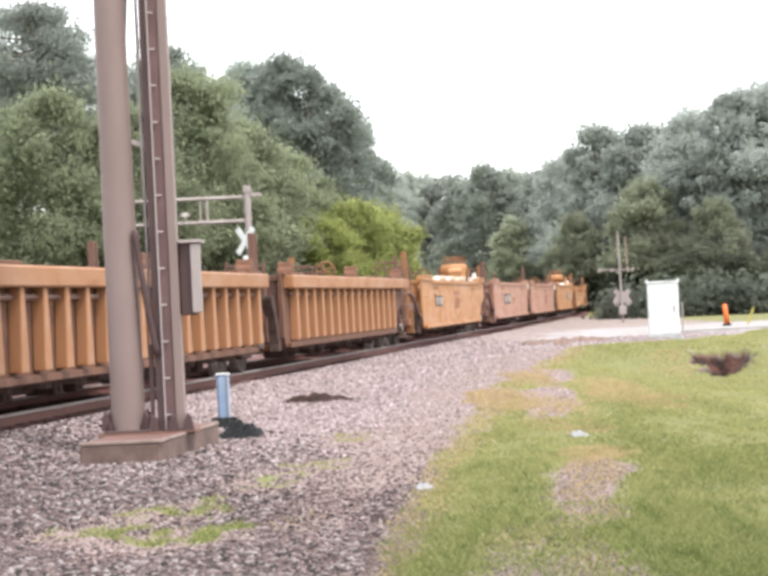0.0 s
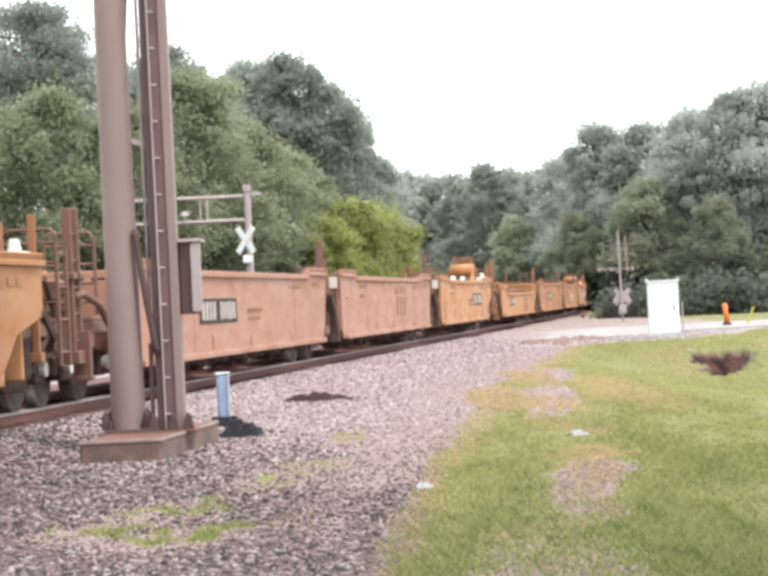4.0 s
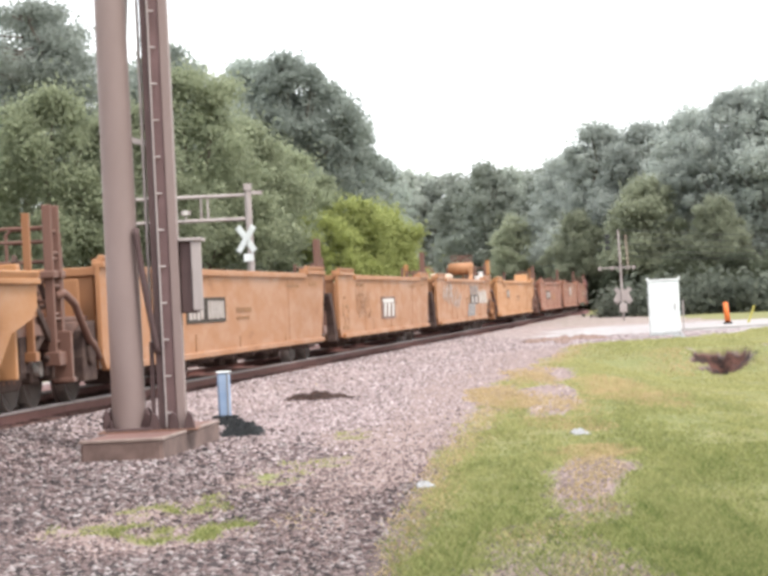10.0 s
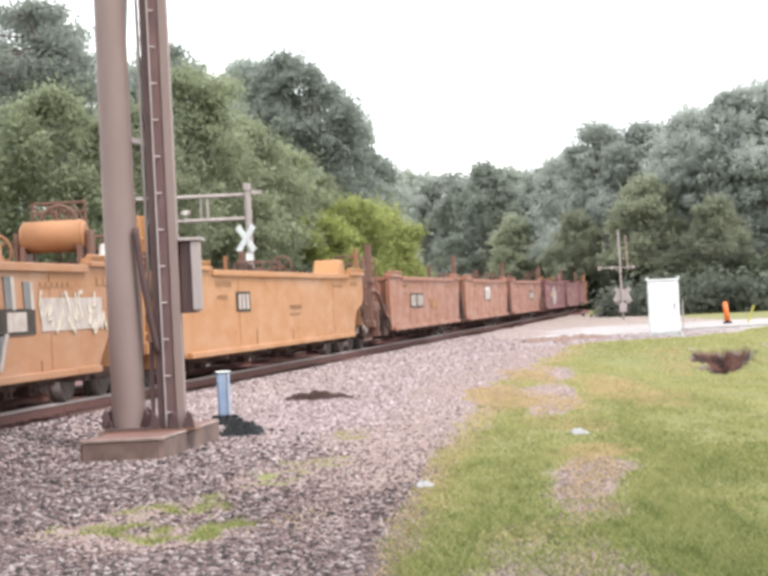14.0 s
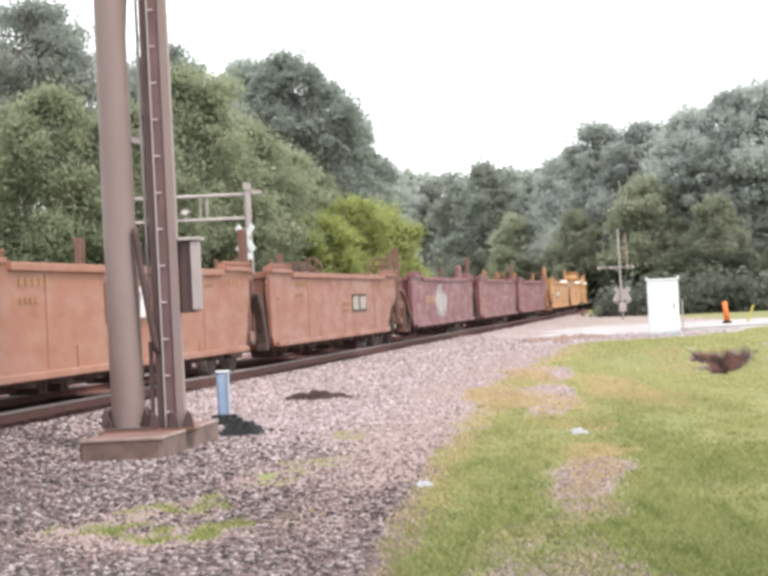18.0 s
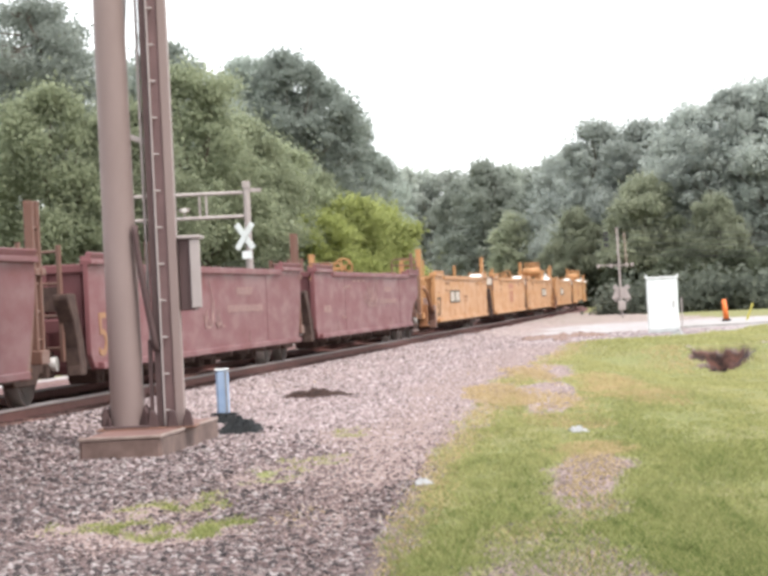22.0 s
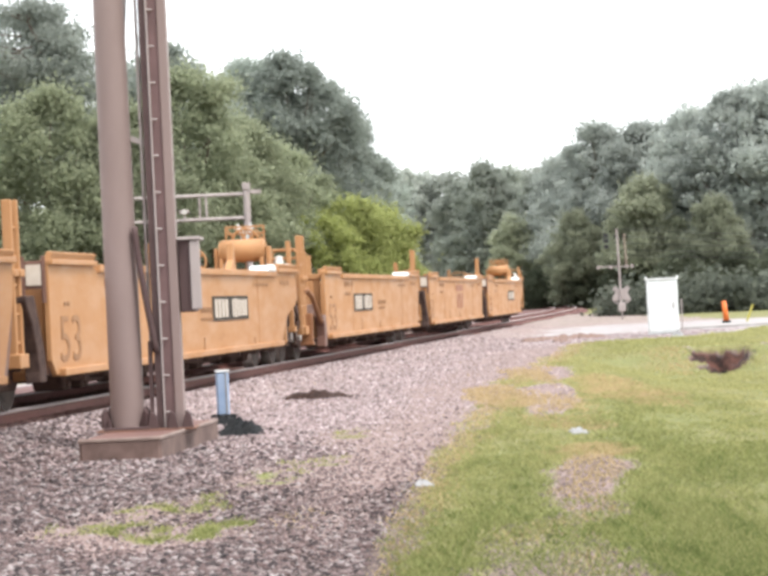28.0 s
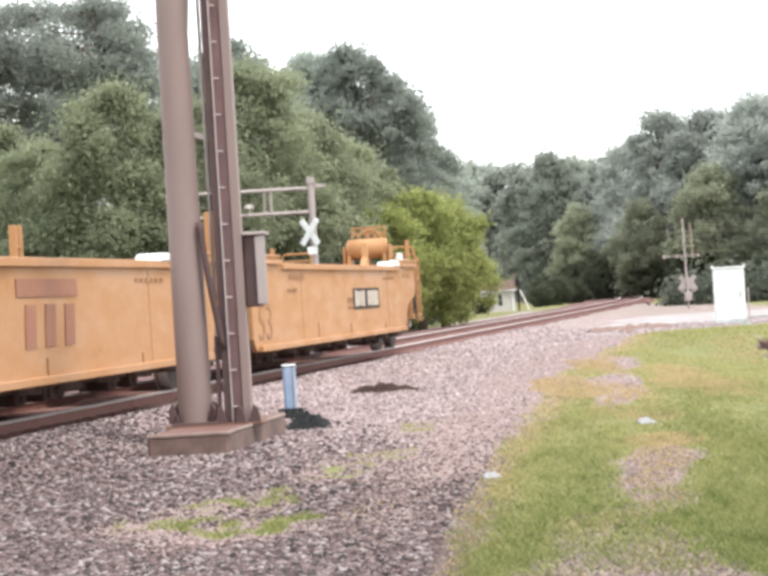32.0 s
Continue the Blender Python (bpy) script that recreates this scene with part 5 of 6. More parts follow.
        if "letters" in words or "stencil" in words:
            dashes(unit, [(x0 + 1.0, 0.95, 0.9, 0.14, 5), (x0 + 3.6, 1.36, 1.2, 0.06, 7), (x0 + L * 0.60, 1.30, 1.3, 0.12, 8), (x0 + L * 0.55, 1.04, 3.0, 0.11, 16), (x0 + L * 0.3, 1.48, 2.0, 0.035, 3), (x0 + L * 0.2, 0.78, 0.5, 0.05, 4), (x0 + L * 0.16, 0.6, 0.04, 0.25, 1), (x0 + L * 0.66, 0.58, 0.04, 0.22, 1)], FAINTPINK, i)
        if "letters" in words:
            scrawl(unit, x0 + 6.8, x0 + 8.6, 0.95, 1.48, FAINTPINK, 31, 0.05, 14)
        if "splash" in words:
            splash(unit, x0 + 6.5, 1.03, 1.35, 0.46, SPRAY, 4)
            dashes(unit, [(x0 + 2.9, 1.08, 0.9, 0.2, 3), (x0 + 4.0, 1.08, 1.2, 0.2, 4)], FAINTTAN, 3)
            dashes(unit, [(x0 + 0.9, 1.4, 1.2, 0.12, 4), (x0 + 0.8, 0.9, 0.7, 0.2, 2), (x0 + 9.0, 1.2, 1.5, 0.1, 6)], FAINTPINK, i)
        if "graffiti" in words:
            for ink, thin, off in ((GREYMARK, 0.24, 0.0), (CHALK, 0.12, 0.24)):
                bm = bmesh.new()
                for k in range(5):
                    c = x0 + 8.7 + 0.46 * k + off
                    prism(bm, [(c - 0.30, 0.56), (c - 0.30 + thin, 0.56), (c + thin, 0.93), (c, 0.93)], -FACE - 0.042 - off * 0.02, -FACE - 0.034)
                    if k < 4:
                        c = x0 + 9.4 + 0.72 * k + off
                        prism(bm, [(c, 1.16), (c + thin, 1.16), (c + thin - 0.05, 1.50 - 0.05 * (k % 2)), (c - 0.05, 1.50 - 0.05 * (k % 2))], -FACE - 0.042 - off * 0.02, -FACE - 0.034)
                tagged(part("graffiti", mesh_from("graffiti", bm, ink), None, unit, "bent parallel sprayed stripes"), kind="stuff")
            bars_panel(unit, x0 + 10.6, 1.04, 2.7, 0.27, [(-0.40, -0.06, 1), (0.04, 0.42, 1)], True, CHALK, r)
            part("pale_patch", mesh_from("pale_patch", slab(bmesh.new(), x0 + 12.2, x0 + 14.9, -FACE - 0.040, -FACE - 0.032, 0.93, 1.28), CHALK), None, unit, "white overpainted patch")
            scrawl(unit, x0 + 12.2, x0 + 14.9, 0.90, 1.34, STENCIL, 9, 0.07, 14)
            scrawl(unit, x0 + 3.6, x0 + 6.0, 0.85, 1.4, CHALK, 17, 0.08, 9)
            scrawl(unit, x0 + 1.4, x0 + 3.9, 0.95, 1.5, CHALK, 13, 0.10, 8)
        if paint is BROWN and ends == "ca":
            scrawl(unit, x0 + 8.4, x0 + 9.9, 0.86, 1.16, AMBER, 41, 0.09, 9)
        if "gear" in words:
            for k, xx in enumerate((L * 0.55, L * 0.60, L * 0.64)):
                put(part("brake_valve", shared(("valve", "d"), lambda: valve_mesh(GRIME)), None, unit), x0 + xx + 4.2, 0.3, TOP + 0.02, 0, 0, k * 70)
            if paint is AMBER:
                lid = part("hatch_cover", prism(bmesh.new(), [(-0.45, 0), (0.45, 0), (0.32, 0.30), (-0.25, 0.30)], -0.25, 0.25), AMBER, unit, "", 0.03)
                put(lid, x0 + L - 2.6, -1.2, TOP + 0.05)
        if "hatches" in words:
            red_mark(unit, x0 + 8.8, mid + 0.05, 0.72)
            bars_panel(unit, x0 + 3.9, mid + 0.02, 1.8, 0.27, [(-0.46, -0.04, 3), (0.04, 0.46, 3)], True, CHALK, r)
            crate = part("valve_box", prism(bmesh.new(), [(-0.28, 0), (0.28, 0), (0.34, 0.30), (0.12, 0.44), (-0.30, 0.38)], -0.22, 0.22), AMBER, unit, "amber steel valve box", 0.04)
            put(crate, x0 + L - 4.6, -1.1, TOP + 0.04)
        pads = (5.0, 7.5, 10.4) if "hatches" in words else (1.0, 3.2) if "graffiti" in words else ()
        for xx in pads:
            put(part("container_pad", shared("pad", lambda: mesh_from("container_pad", prism(bmesh.new(), [(0, 0), (0.04, 0.09), (0.16, 0.14), (1.25, 0.15), (1.38, 0.09), (1.42, 0)], -0.13, 0.13), PALEPAD, 0.04)), None, unit, "pale container pad with top light in its colour"), x0 + xx, -1.36, TOP + 0.05)
        if paint is YELLOW:
            for xx in (L - 2.75,):
                put(part("container_pad", shared("padw", lambda: mesh_from("container_pad", prism(bmesh.new(), [(-0.42, 0), (0.42, 0), (0.38, 0.10), (-0.30, 0.10)], -0.16, 0.16), WHITE, 0.02)), None, unit), x0 + xx, -1.4, TOP + 0.05)
        if "low" in words:
            rim = bmesh.new()
            slab(rim, x0 + 2.4, x0 + L - 3.2, -0.95, -0.7, TOP - 0.5, TOP - 0.20)
            slab(rim, x0 + 5.0, x0 + 12.5, -0.3, 0.2, TOP - 0.5, TOP - 0.08)
            slab(rim, x0 + 7.0, x0 + 9.5, 0.3, 0.8, TOP - 0.5, TOP + 0.10)
            for xx in (3.0, 6.0, 9.0, 12.0, 14.0):
                slab(rim, x0 + xx - 0.12, x0 + xx + 0.12, -1.4, 1.4, TOP - 0.55, TOP - 0.24)
            part("inner_beam", rim, RUSTTRIM, unit, "rusted beams rising above the low side", 0.01)
        if paint is not MAROON and "low" not in words:
            dashes(unit, [(x0 + 2.4 + r.uniform(0, 0.4), 1.44, 1.3, 0.09, 5), (x0 + 2.6, 1.25, 0.8, 0.06, 4), (x0 + L - 4.2, 1.42, 1.4, 0.05, 6), (x0 + L * 0.5, 0.55, 0.05, 0.26, 1), (x0 + L * 0.31, 0.60, 0.04, 0.3, 1), (x0 + L * 0.74, 0.52, 0.04, 0.2, 1), (x0 + 0.6, 1.2, 0.3, 0.05, 2), (x0 + L - 1.7, 1.46, 1.0, 0.09, 3)], FAINTINK, i + 50)
            if "mark" not in words:
                dashes(unit, [(x0 + L * 0.49, 1.06, 1.3, 0.08, 9), (x0 + L * 0.49, 0.94, 1.1, 0.04, 8)], FAINTINK, i + 90)
        if ends[0] == "a" and paint in (YELLOW, AMBER, TAN):
            put(part("placard_frame", shared("frameplate", sign_mesh), None, unit), x0 - 0.10, -1.36, 1.52, 0, 0, -68)
            put(part("placard", shared("placard", lambda: mesh_from("placard", slab(bmesh.new(), -0.08, 0.08, -0.03, -0.014, -0.11, 0.11), STENCIL)), None, unit), x0 - 0.10, -1.36, 1.52, 0, 0, -68)
        TRAIN.append((unit, (a + b) / 2, L))


build_train()


# ---- the tall signal mast beside the track ----
def build_mast():
    base = thing("mast_foundation", "long stained concrete foundation block under the signal mast", "foundation", at=pose(-2.19, 23.48, 0, 0, 0, -5.7))
    part("block", slab(bmesh.new(), -0.36, 0.36, -1.5, 1.5, -0.3, 0.175), CONCRETE, base, "", 0.025)
    part("lip", slab(bmesh.new(), -0.33, 0.33, -1.46, 1.46, 0.17, 0.19), RUSTTOP, base, "rust-stained top", 0.01)
    part("worn_edge", slab(bmesh.new(), -0.364, 0.364, -1.506, -1.466, 0.160, 0.193), PALECONCRETE, base, "pale front edge", 0.008)
    part("worn_edge", slab(bmesh.new(), 0.334, 0.366, -1.462, 1.50, 0.160, 0.193), PALECONCRETE, base, "pale side edge", 0.008)

    mast = thing("signal_mast", "tall round steel mast tied to a laddered brown upright", "signal mast")
    px, py, tz = -2.40, 23.4, 6.6
    part("pole", tube(bmesh.new(), (px, py, 0.20), (px, py, tz), 0.157, 0.136, seg=32, caps=False), POLE, mast, "tapered round steel pole", 0, True)
    part("base_plate", slab(bmesh.new(), px - 0.20, px + 0.22, py - 0.22, py + 0.22, 0.19, 0.225), MASTBROWN, mast, "", 0.006)
    part("grout_pad", slab(bmesh.new(), px - 0.27, px + 0.64, py - 0.27, py + 0.30, 0.188, 0.200), RUST, mast, "rust-stained grout under the plates", 0.004)
    for k, turn in enumerate((8, 40, 75, 110, 145, 172, 205, 322)):
        g = prism(bmesh.new(), [(0.145, 0.225), (0.25, 0.225), (0.25, 0.34), (0.215, 0.40), (0.185, 0.30)], -0.018, 0.018)
        put(part("gusset", g, MASTBROWN, mast), px, py, 0, 0, 0, turn)
        a = math.radians(turn + 15)
        c, s = px + 0.205 * math.cos(a), py + 0.205 * math.sin(a)
        part("anchor_bolt", tube(bmesh.new(), (c, s, 0.225), (c, s, 0.30), 0.018, seg=6), MASTBROWN, mast)
    # laddered upright: two flanges and a web, rungs on one stile
    lx, ly = -2.0, 23.4
    # Coloured apart from left to right: dark flange, red-brown web, pale flange.
    part("upright", slab(bmesh.new(), lx - 0.06, lx + 0.05, ly - 0.075, ly - 0.03, 0.19, tz), WEBBROWN, mast, "brown rolled-steel web")
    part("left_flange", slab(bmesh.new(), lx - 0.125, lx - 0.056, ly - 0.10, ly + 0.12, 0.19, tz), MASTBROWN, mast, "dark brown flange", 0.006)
    part("right_flange", slab(bmesh.new(), lx + 0.046, lx + 0.125, ly - 0.10, ly + 0.12, 0.19, tz), POLE, mast, "pale flange", 0.006)
    part("ladder_stile", tube(bmesh.new(), (lx - 0.05, ly - 0.115, 0.21), (lx - 0.05, ly - 0.115, tz), 0.009, seg=8), GALV, mast)
    for k in range(19):
        z = 0.35 + 0.335 * k
        part("rung", tube(bmesh.new(), (lx - 0.05, ly - 0.115, z), (lx + 0.005, ly - 0.09, z - 0.004), 0.009, seg=8), GALV, mast)
    part("conduit", tube(bmesh.new(), (lx - 0.155, ly - 0.02, 0.9), (lx - 0.155, ly - 0.02, tz), 0.016, seg=8), GALV, mast, "pale thin conduit")
    for z in (2.84, 4.7, 6.1):
        part("bracket", bar(bmesh.new(), (px + 0.13, py, z + 0.03), (lx - 0.1, ly, z - 0.03), 0.05, 0.05), GALV, mast, "", 0.005)
    # a thick cable bowing down from the pole to the upright's foot
    path = [Vector((px + 0.155 + 0.15 * (k / 16) ** 1.3, py - 0.13, 2.05 - 1.15 * k / 16)) for k in range(17)]
    part("cable", swept(bmesh.new(), path, 0.03, 8), MASTBROWN, mast, "thick brown cable", 0, True)
    part("lower_conduit", bar(bmesh.new(), (lx - 0.16, ly - 0.05, 1.0), (lx - 0.17, ly - 0.05, 0.25), 0.04, 0.04), MASTBROWN, mast)
    part("upper_brace", bar(bmesh.new(), (px + 0.30, py + 0.10, tz), (px + 0.05, py + 0.10, 3.3), 0.09, 0.09), GALV, mast, "pale pipe leaning off the pole", 0.02)
    for xx in (lx - 0.16, lx + 0.16, lx + 0.02):
        part("foot_bracket", prism(bmesh.new(), [(xx - 0.055, 0.19), (xx + 0.055, 0.19), (xx + 0.03, 0.33), (xx - 0.015, 0.36)], ly - 0.18, ly - 0.12), MASTBROWN, mast, "", 0.006)
    # equipment case on the track side of the upright
    case = part("equipment_case", slab(bmesh.new(), lx + 0.13, lx + 0.27, ly - 0.03, ly + 0.40, 1.25, 1.91), MASTBROWN, mast, "dark brown steel case", 0.01)
    part("case_door", slab(bmesh.new(), lx + 0.24, lx + 0.335, ly - 0.06, ly - 0.03, 1.27, 1.90), GALV, case, "pale case door", 0.008)
    part("case_roof", slab(bmesh.new(), lx + 0.125, lx + 0.345, ly - 0.08, ly + 0.42, 1.91, 1.94), GALV, case, "", 0.006)


build_mast()


def build_small_things():
    # blue pipe marker in a black base
    m = thing("blue_marker_post", "sun-bleached blue plastic marker post standing in gravel", "marker post", at=pose(-1.91, 29.4, 0.0))
    part("post", prism(bmesh.new(), [(-0.07, 0.03), (0.07, 0.03), (0.075, 0.54), (-0.075, 0.54)], -0.06, 0.06), BLUE, m, "", 0.025)
    part("stripe", slab(bmesh.new(), 0.035, 0.055, -0.067, -0.061, 0.06, 0.53), LITTER, m, "pale vertical stripe")
    part("cap", slab(bmesh.new(), -0.085, 0.085, -0.065, 0.065, 0.54, 0.56), WHITE, m, "", 0.01)
    part("foot", slab(bmesh.new(), -0.15, 0.15, -0.14, 0.14, 0.0, 0.05), TARP, m, "black rubber foot", 0.02)
    # torn black sheeting
    rng = random.Random(4)

    def heap(name, label, category, x, y, lx, ly, h, mat, seed):
        r = random.Random(seed)
        bm = bmesh.new()
        n_x, n_y = 14, 7
        grid = [[bm.verts.new((lx * (i / (n_x - 1) - 0.5) + r.uniform(-0.04, 0.04) * lx, ly * (j / (n_y - 1) - 0.5) + r.uniform(-0.03, 0.03) * ly,
                               h * max(0, 1 - (2 * i / (n_x - 1) - 0.8) ** 2) * max(0, 1 - (2 * j / (n_y - 1) - 1) ** 2) * r.uniform(0.5, 1.15) - 0.01)) for j in range(n_y)] for i in range(n_x)]
        for i in range(n_x - 1):
            for j in range(n_y - 1):
                bm.faces.new((grid[i][j], grid[i + 1][j], grid[i + 1][j + 1], grid[i][j + 1]))
        ret = bmesh.ops.extrude_face_region(bm, geom=bm.faces[:])
        bmesh.ops.translate(bm, verts=[v for v in ret["geom"] if isinstance(v, bmesh.types.BMVert)], vec=(0, 0, 0.012))
        bmesh.ops.recalc_face_normals(bm, faces=bm.faces)
        ob = new(name, mesh_from(name, bm, mat))
        tagged(ob, label, category)
        put(ob, x, y, height(x, y) + 0.005)

    heap("black_sheeting", "crumpled torn black plastic sheeting on gravel", "debris", -1.78, 28.0, 0.34, 0.9, 0.10, TARP, 11)
    heap("black_sheeting", "torn black plastic sheet lying beside the foundation", "debris", -1.47, 25.9, 0.46, 1.1, 0.16, TARP, 1)
    heap("burnt_timber", "charred dark timber scrap lying on gravel", "debris", -0.90, 34.5, 1.0, 0.75, 0.11, CHAR, 2)
    heap("plastic_bag", "crumpled white plastic scrap lying in gravel", "litter", 0.215, 17.3, 0.12, 0.32, 0.035, LITTER, 3)
    heap("paper_scrap", "flattened white paper scrap on the grass", "litter", 1.68, 22.7, 0.16, 0.5, 0.05, LITTER, 5)
    heap("white_rag", "white rag lying on grass by the road", "litter", 7.34, 63.6, 0.40, 1.5, 0.17, LITTER, 6)
    for k, (x, y, s) in enumerate(((4.9, 70, 0.55), (4.3, 69, 0.4), (5.5, 72, 0.35), (5.75, 70, 0.5), (3.9, 68, 0.3), (4.6, 66, 0.3))):
        heap("dirt_clod", "rust-brown clump of earth beside the gravel", "earth clump", x, y, s * 1.7, 1.6, 0.12, CLOD, 20 + k)
    # white relay cabinet
    c = thing("relay_cabinet", "white painted metal relay cabinet on gravel", "cabinet", at=pose(7.70, 70.5, 0, 0, 0, -6))
    part("body", slab(bmesh.new(), -0.43, 0.43, -0.35, 0.35, 0.0, 1.50), WHITE, c, "", 0.015)
    part("roof", slab(bmesh.new(), -0.46, 0.46, -0.38, 0.38, 1.50, 1.545), WHITE, c, "", 0.012)
    part("door", slab(bmesh.new(), -0.39, 0.39, -0.37, -0.352, 0.08, 1.44), WHITE, c, "", 0.006)
    part("door_handle", slab(bmesh.new(), 0.28, 0.31, -0.40, -0.37, 0.7, 0.86), GALV, c, "", 0.005)
    for s in (-1, 1):
        part("lifting_eye", slab(bmesh.new(), s * 0.43 - 0.03, s * 0.43 + 0.03, -0.36, -0.30, 1.545, 1.60), WHITE, c, "", 0.01)
    part("vent_pipe", tube(bmesh.new(), (0.52, 0.2, 0), (0.52, 0.2, 0.95), 0.02, seg=8), GALV, c)
    # orange delineator and yellow stake
    d = thing("orange_marker", "orange plastic channelising marker at the road edge", "marker", at=pose(11.45, 85.5, 0, 0, 0, 0))
    part("tube", tube(bmesh.new(), (0, 0, 0.07), (-0.06, 0, 0.74), 0.10, 0.075, seg=16), ORANGEPLASTIC, d, "", 0, True)
    part("foot", tube(bmesh.new(), (0, 0, 0), (0, 0, 0.08), 0.16, 0.14, seg=16), TARP, d)
    y = thing("yellow_stake", "leaning yellow marker stake at the road edge", "marker", at=pose(12.2, 86, 0, 0, 22, 0))
    part("stake", slab(bmesh.new(), -0.035, 0.035, -0.02, 0.02, 0, 0.62), YELLOWPLASTIC, y, "", 0.006)
    # road over the crossing
    road = [(8.6, 77.0), (14, 79.5), (30, 84.0), (60, 90), (60, 97), (30, 90), (14, 85.0), (8.6, 81.5)]
    bm = bmesh.new()
    vs = [bm.verts.new((x, yy, 0.045)) for x, yy in road]
    bm.faces.new(vs)
    ret = bmesh.ops.extrude_face_region(bm, geom=bm.faces[:])
    bmesh.ops.translate(bm, verts=[v for v in ret["geom"] if isinstance(v, bmesh.types.BMVert)], vec=(0, 0, -0.2))
    bmesh.ops.recalc_face_normals(bm, faces=bm.faces)
    tagged(new("road", mesh_from("road", bm, ROAD)), "pale worn road leading over the level crossing", "road", kind="structure")


build_small_things()


def build_crossing_signals():
    # cantilever signal across the track, crossbuck on its mast
    X, Y = -4.0, 77.0
    c = thing("cantilever_signal", "galvanised level crossing cantilever with white crossbuck", "crossing signal", at=pose(X, Y, 0))
    part("mast", tube(bmesh.new(), (0, 0, 0), (0, 0, 4.95), 0.115, 0.105, seg=20, caps=False), GALV, c, "", 0, True)
    part("mast_cap", slab(bmesh.new(), -0.12, 0.12, -0.12, 0.12, 4.85, 5.07), GALV, c, "", 0.02)
    part("cross_arm", bar(bmesh.new(), (-0.05, 0, 4.80), (0.44, 0, 4.78), 0.10, 0.12), GALV, c, "", 0.01)
    for z in (4.73, 4.01):
        part("arm_tube", tube(bmesh.new(), (0, 0, z), (-4.2, -0.4, z), 0.055, seg=12, caps=False), GALV, c, "", 0, True)
    for x in (-1.22, -1.42, -2.9, -4.1):
        part("arm_strut", tube(bmesh.new(), (x, x * 0.095, 4.01), (x, x * 0.095, 4.73), 0.035, seg=8), GALV, c)
    lamp = part("signal_lamp", tube(bmesh.new(), (-1.88, -0.35, 4.27), (-1.88, -0.05, 4.27), 0.075, seg=16), CAP, c, "small pale lamp housing")
    part("lamp_hood", slab(bmesh.new(), -2.04, -1.74, -0.12, -0.05, 4.2, 4.33), GALV, lamp, "", 0.01)
    part("lamp_stem", tube(bmesh.new(), (-1.88, -0.15, 4.0), (-1.88, -0.15, 4.2), 0.03, seg=8), GALV, c)
    for k, a in enumerate((54, -54)):
        b = part("crossbuck_blade", slab(bmesh.new(), -0.47, 0.47, -0.012, 0.012, -0.095, 0.095), WHITE, c, "white crossbuck blade", 0.008)
        b.matrix_basis = pose(-0.10, -0.17 - 0.03 * k, 3.40) @ pose(0, 0, 0, 0, 0, -25) @ pose(0, 0, 0, 0, a, 0)
    part("sign_plate", slab(bmesh.new(), -0.2, 0.1, -0.2, -0.18, 2.72, 2.95), WHITE, c, "small white plate", 0.006)
    part("lamp_bar", bar(bmesh.new(), (-0.5, -0.15, 2.2), (0.5, -0.15, 2.2), 0.06, 0.06), GALV, c)
    part("pedestal", slab(bmesh.new(), -0.3, 0.3, -0.3, 0.3, -0.2, 0.2), CONCRETE, c, "", 0.02)
    # far crossing signal, seen from behind
    X, Y = 10.35, 111.0
    s = thing("crossing_signal", "tall grey level crossing signal seen from behind", "crossing signal", at=pose(X, Y, 0))
    part("mast", tube(bmesh.new(), (0, 0, 0), (-0.08, 0, 3.95), 0.045, seg=12, caps=False), GALV, s, "", 0, True)
    part("second_mast", tube(bmesh.new(), (0.30, 0.1, 2.2), (0.24, 0.1, 3.75), 0.035, seg=12, caps=False), WOODPOLE, s, "", 0, True)
    part("lamp_arm", bar(bmesh.new(), (-0.97, 0, 2.33), (0.6, 0, 2.3), 0.04, 0.05), GALV, s)
    for x in (-0.95, -0.4, 0.28, 0.52):
        l_ = part("lamp", tube(bmesh.new(), (x, -0.12, 2.3), (x, 0.14, 2.3), 0.06, seg=16), GALV, s, "round lamp housing")
        part("lamp_back", tube(bmesh.new(), (x, -0.02, 2.3), (x, 0.01, 2.3), 0.085, seg=18), GALV, l_)
    for k, a in enumerate((45, -45)):
        b = part("crossbuck_blade", slab(bmesh.new(), -0.46, 0.46, -0.012, 0.012, -0.10, 0.10), GALV, s, "grey back of a crossbuck blade", 0.008)
        b.matrix_basis = pose(0.02, 0.10 + 0.03 * k, 1.08) @ pose(0, 0, 0, 0, a, 0)
    part("back_plate", prism(bmesh.new(), [(-0.42, 0.85), (0.42, 0.85), (0.2, 1.35), (-0.2, 1.35)], 0.05, 0.07), GALV, s, "", 0.004)
    part("gate_housing", slab(bmesh.new(), -0.16, 0.16, -0.14, 0.14, 0.35, 0.75), GALV, s, "", 0.02)
    for z in (3.2, 3.45, 3.7):
        part("insulator_arm", bar(bmesh.new(), (-0.66, 0.1, z), (-0.45, 0.1, z), 0.14, 0.16), WIRE, s)


build_crossing_signals()


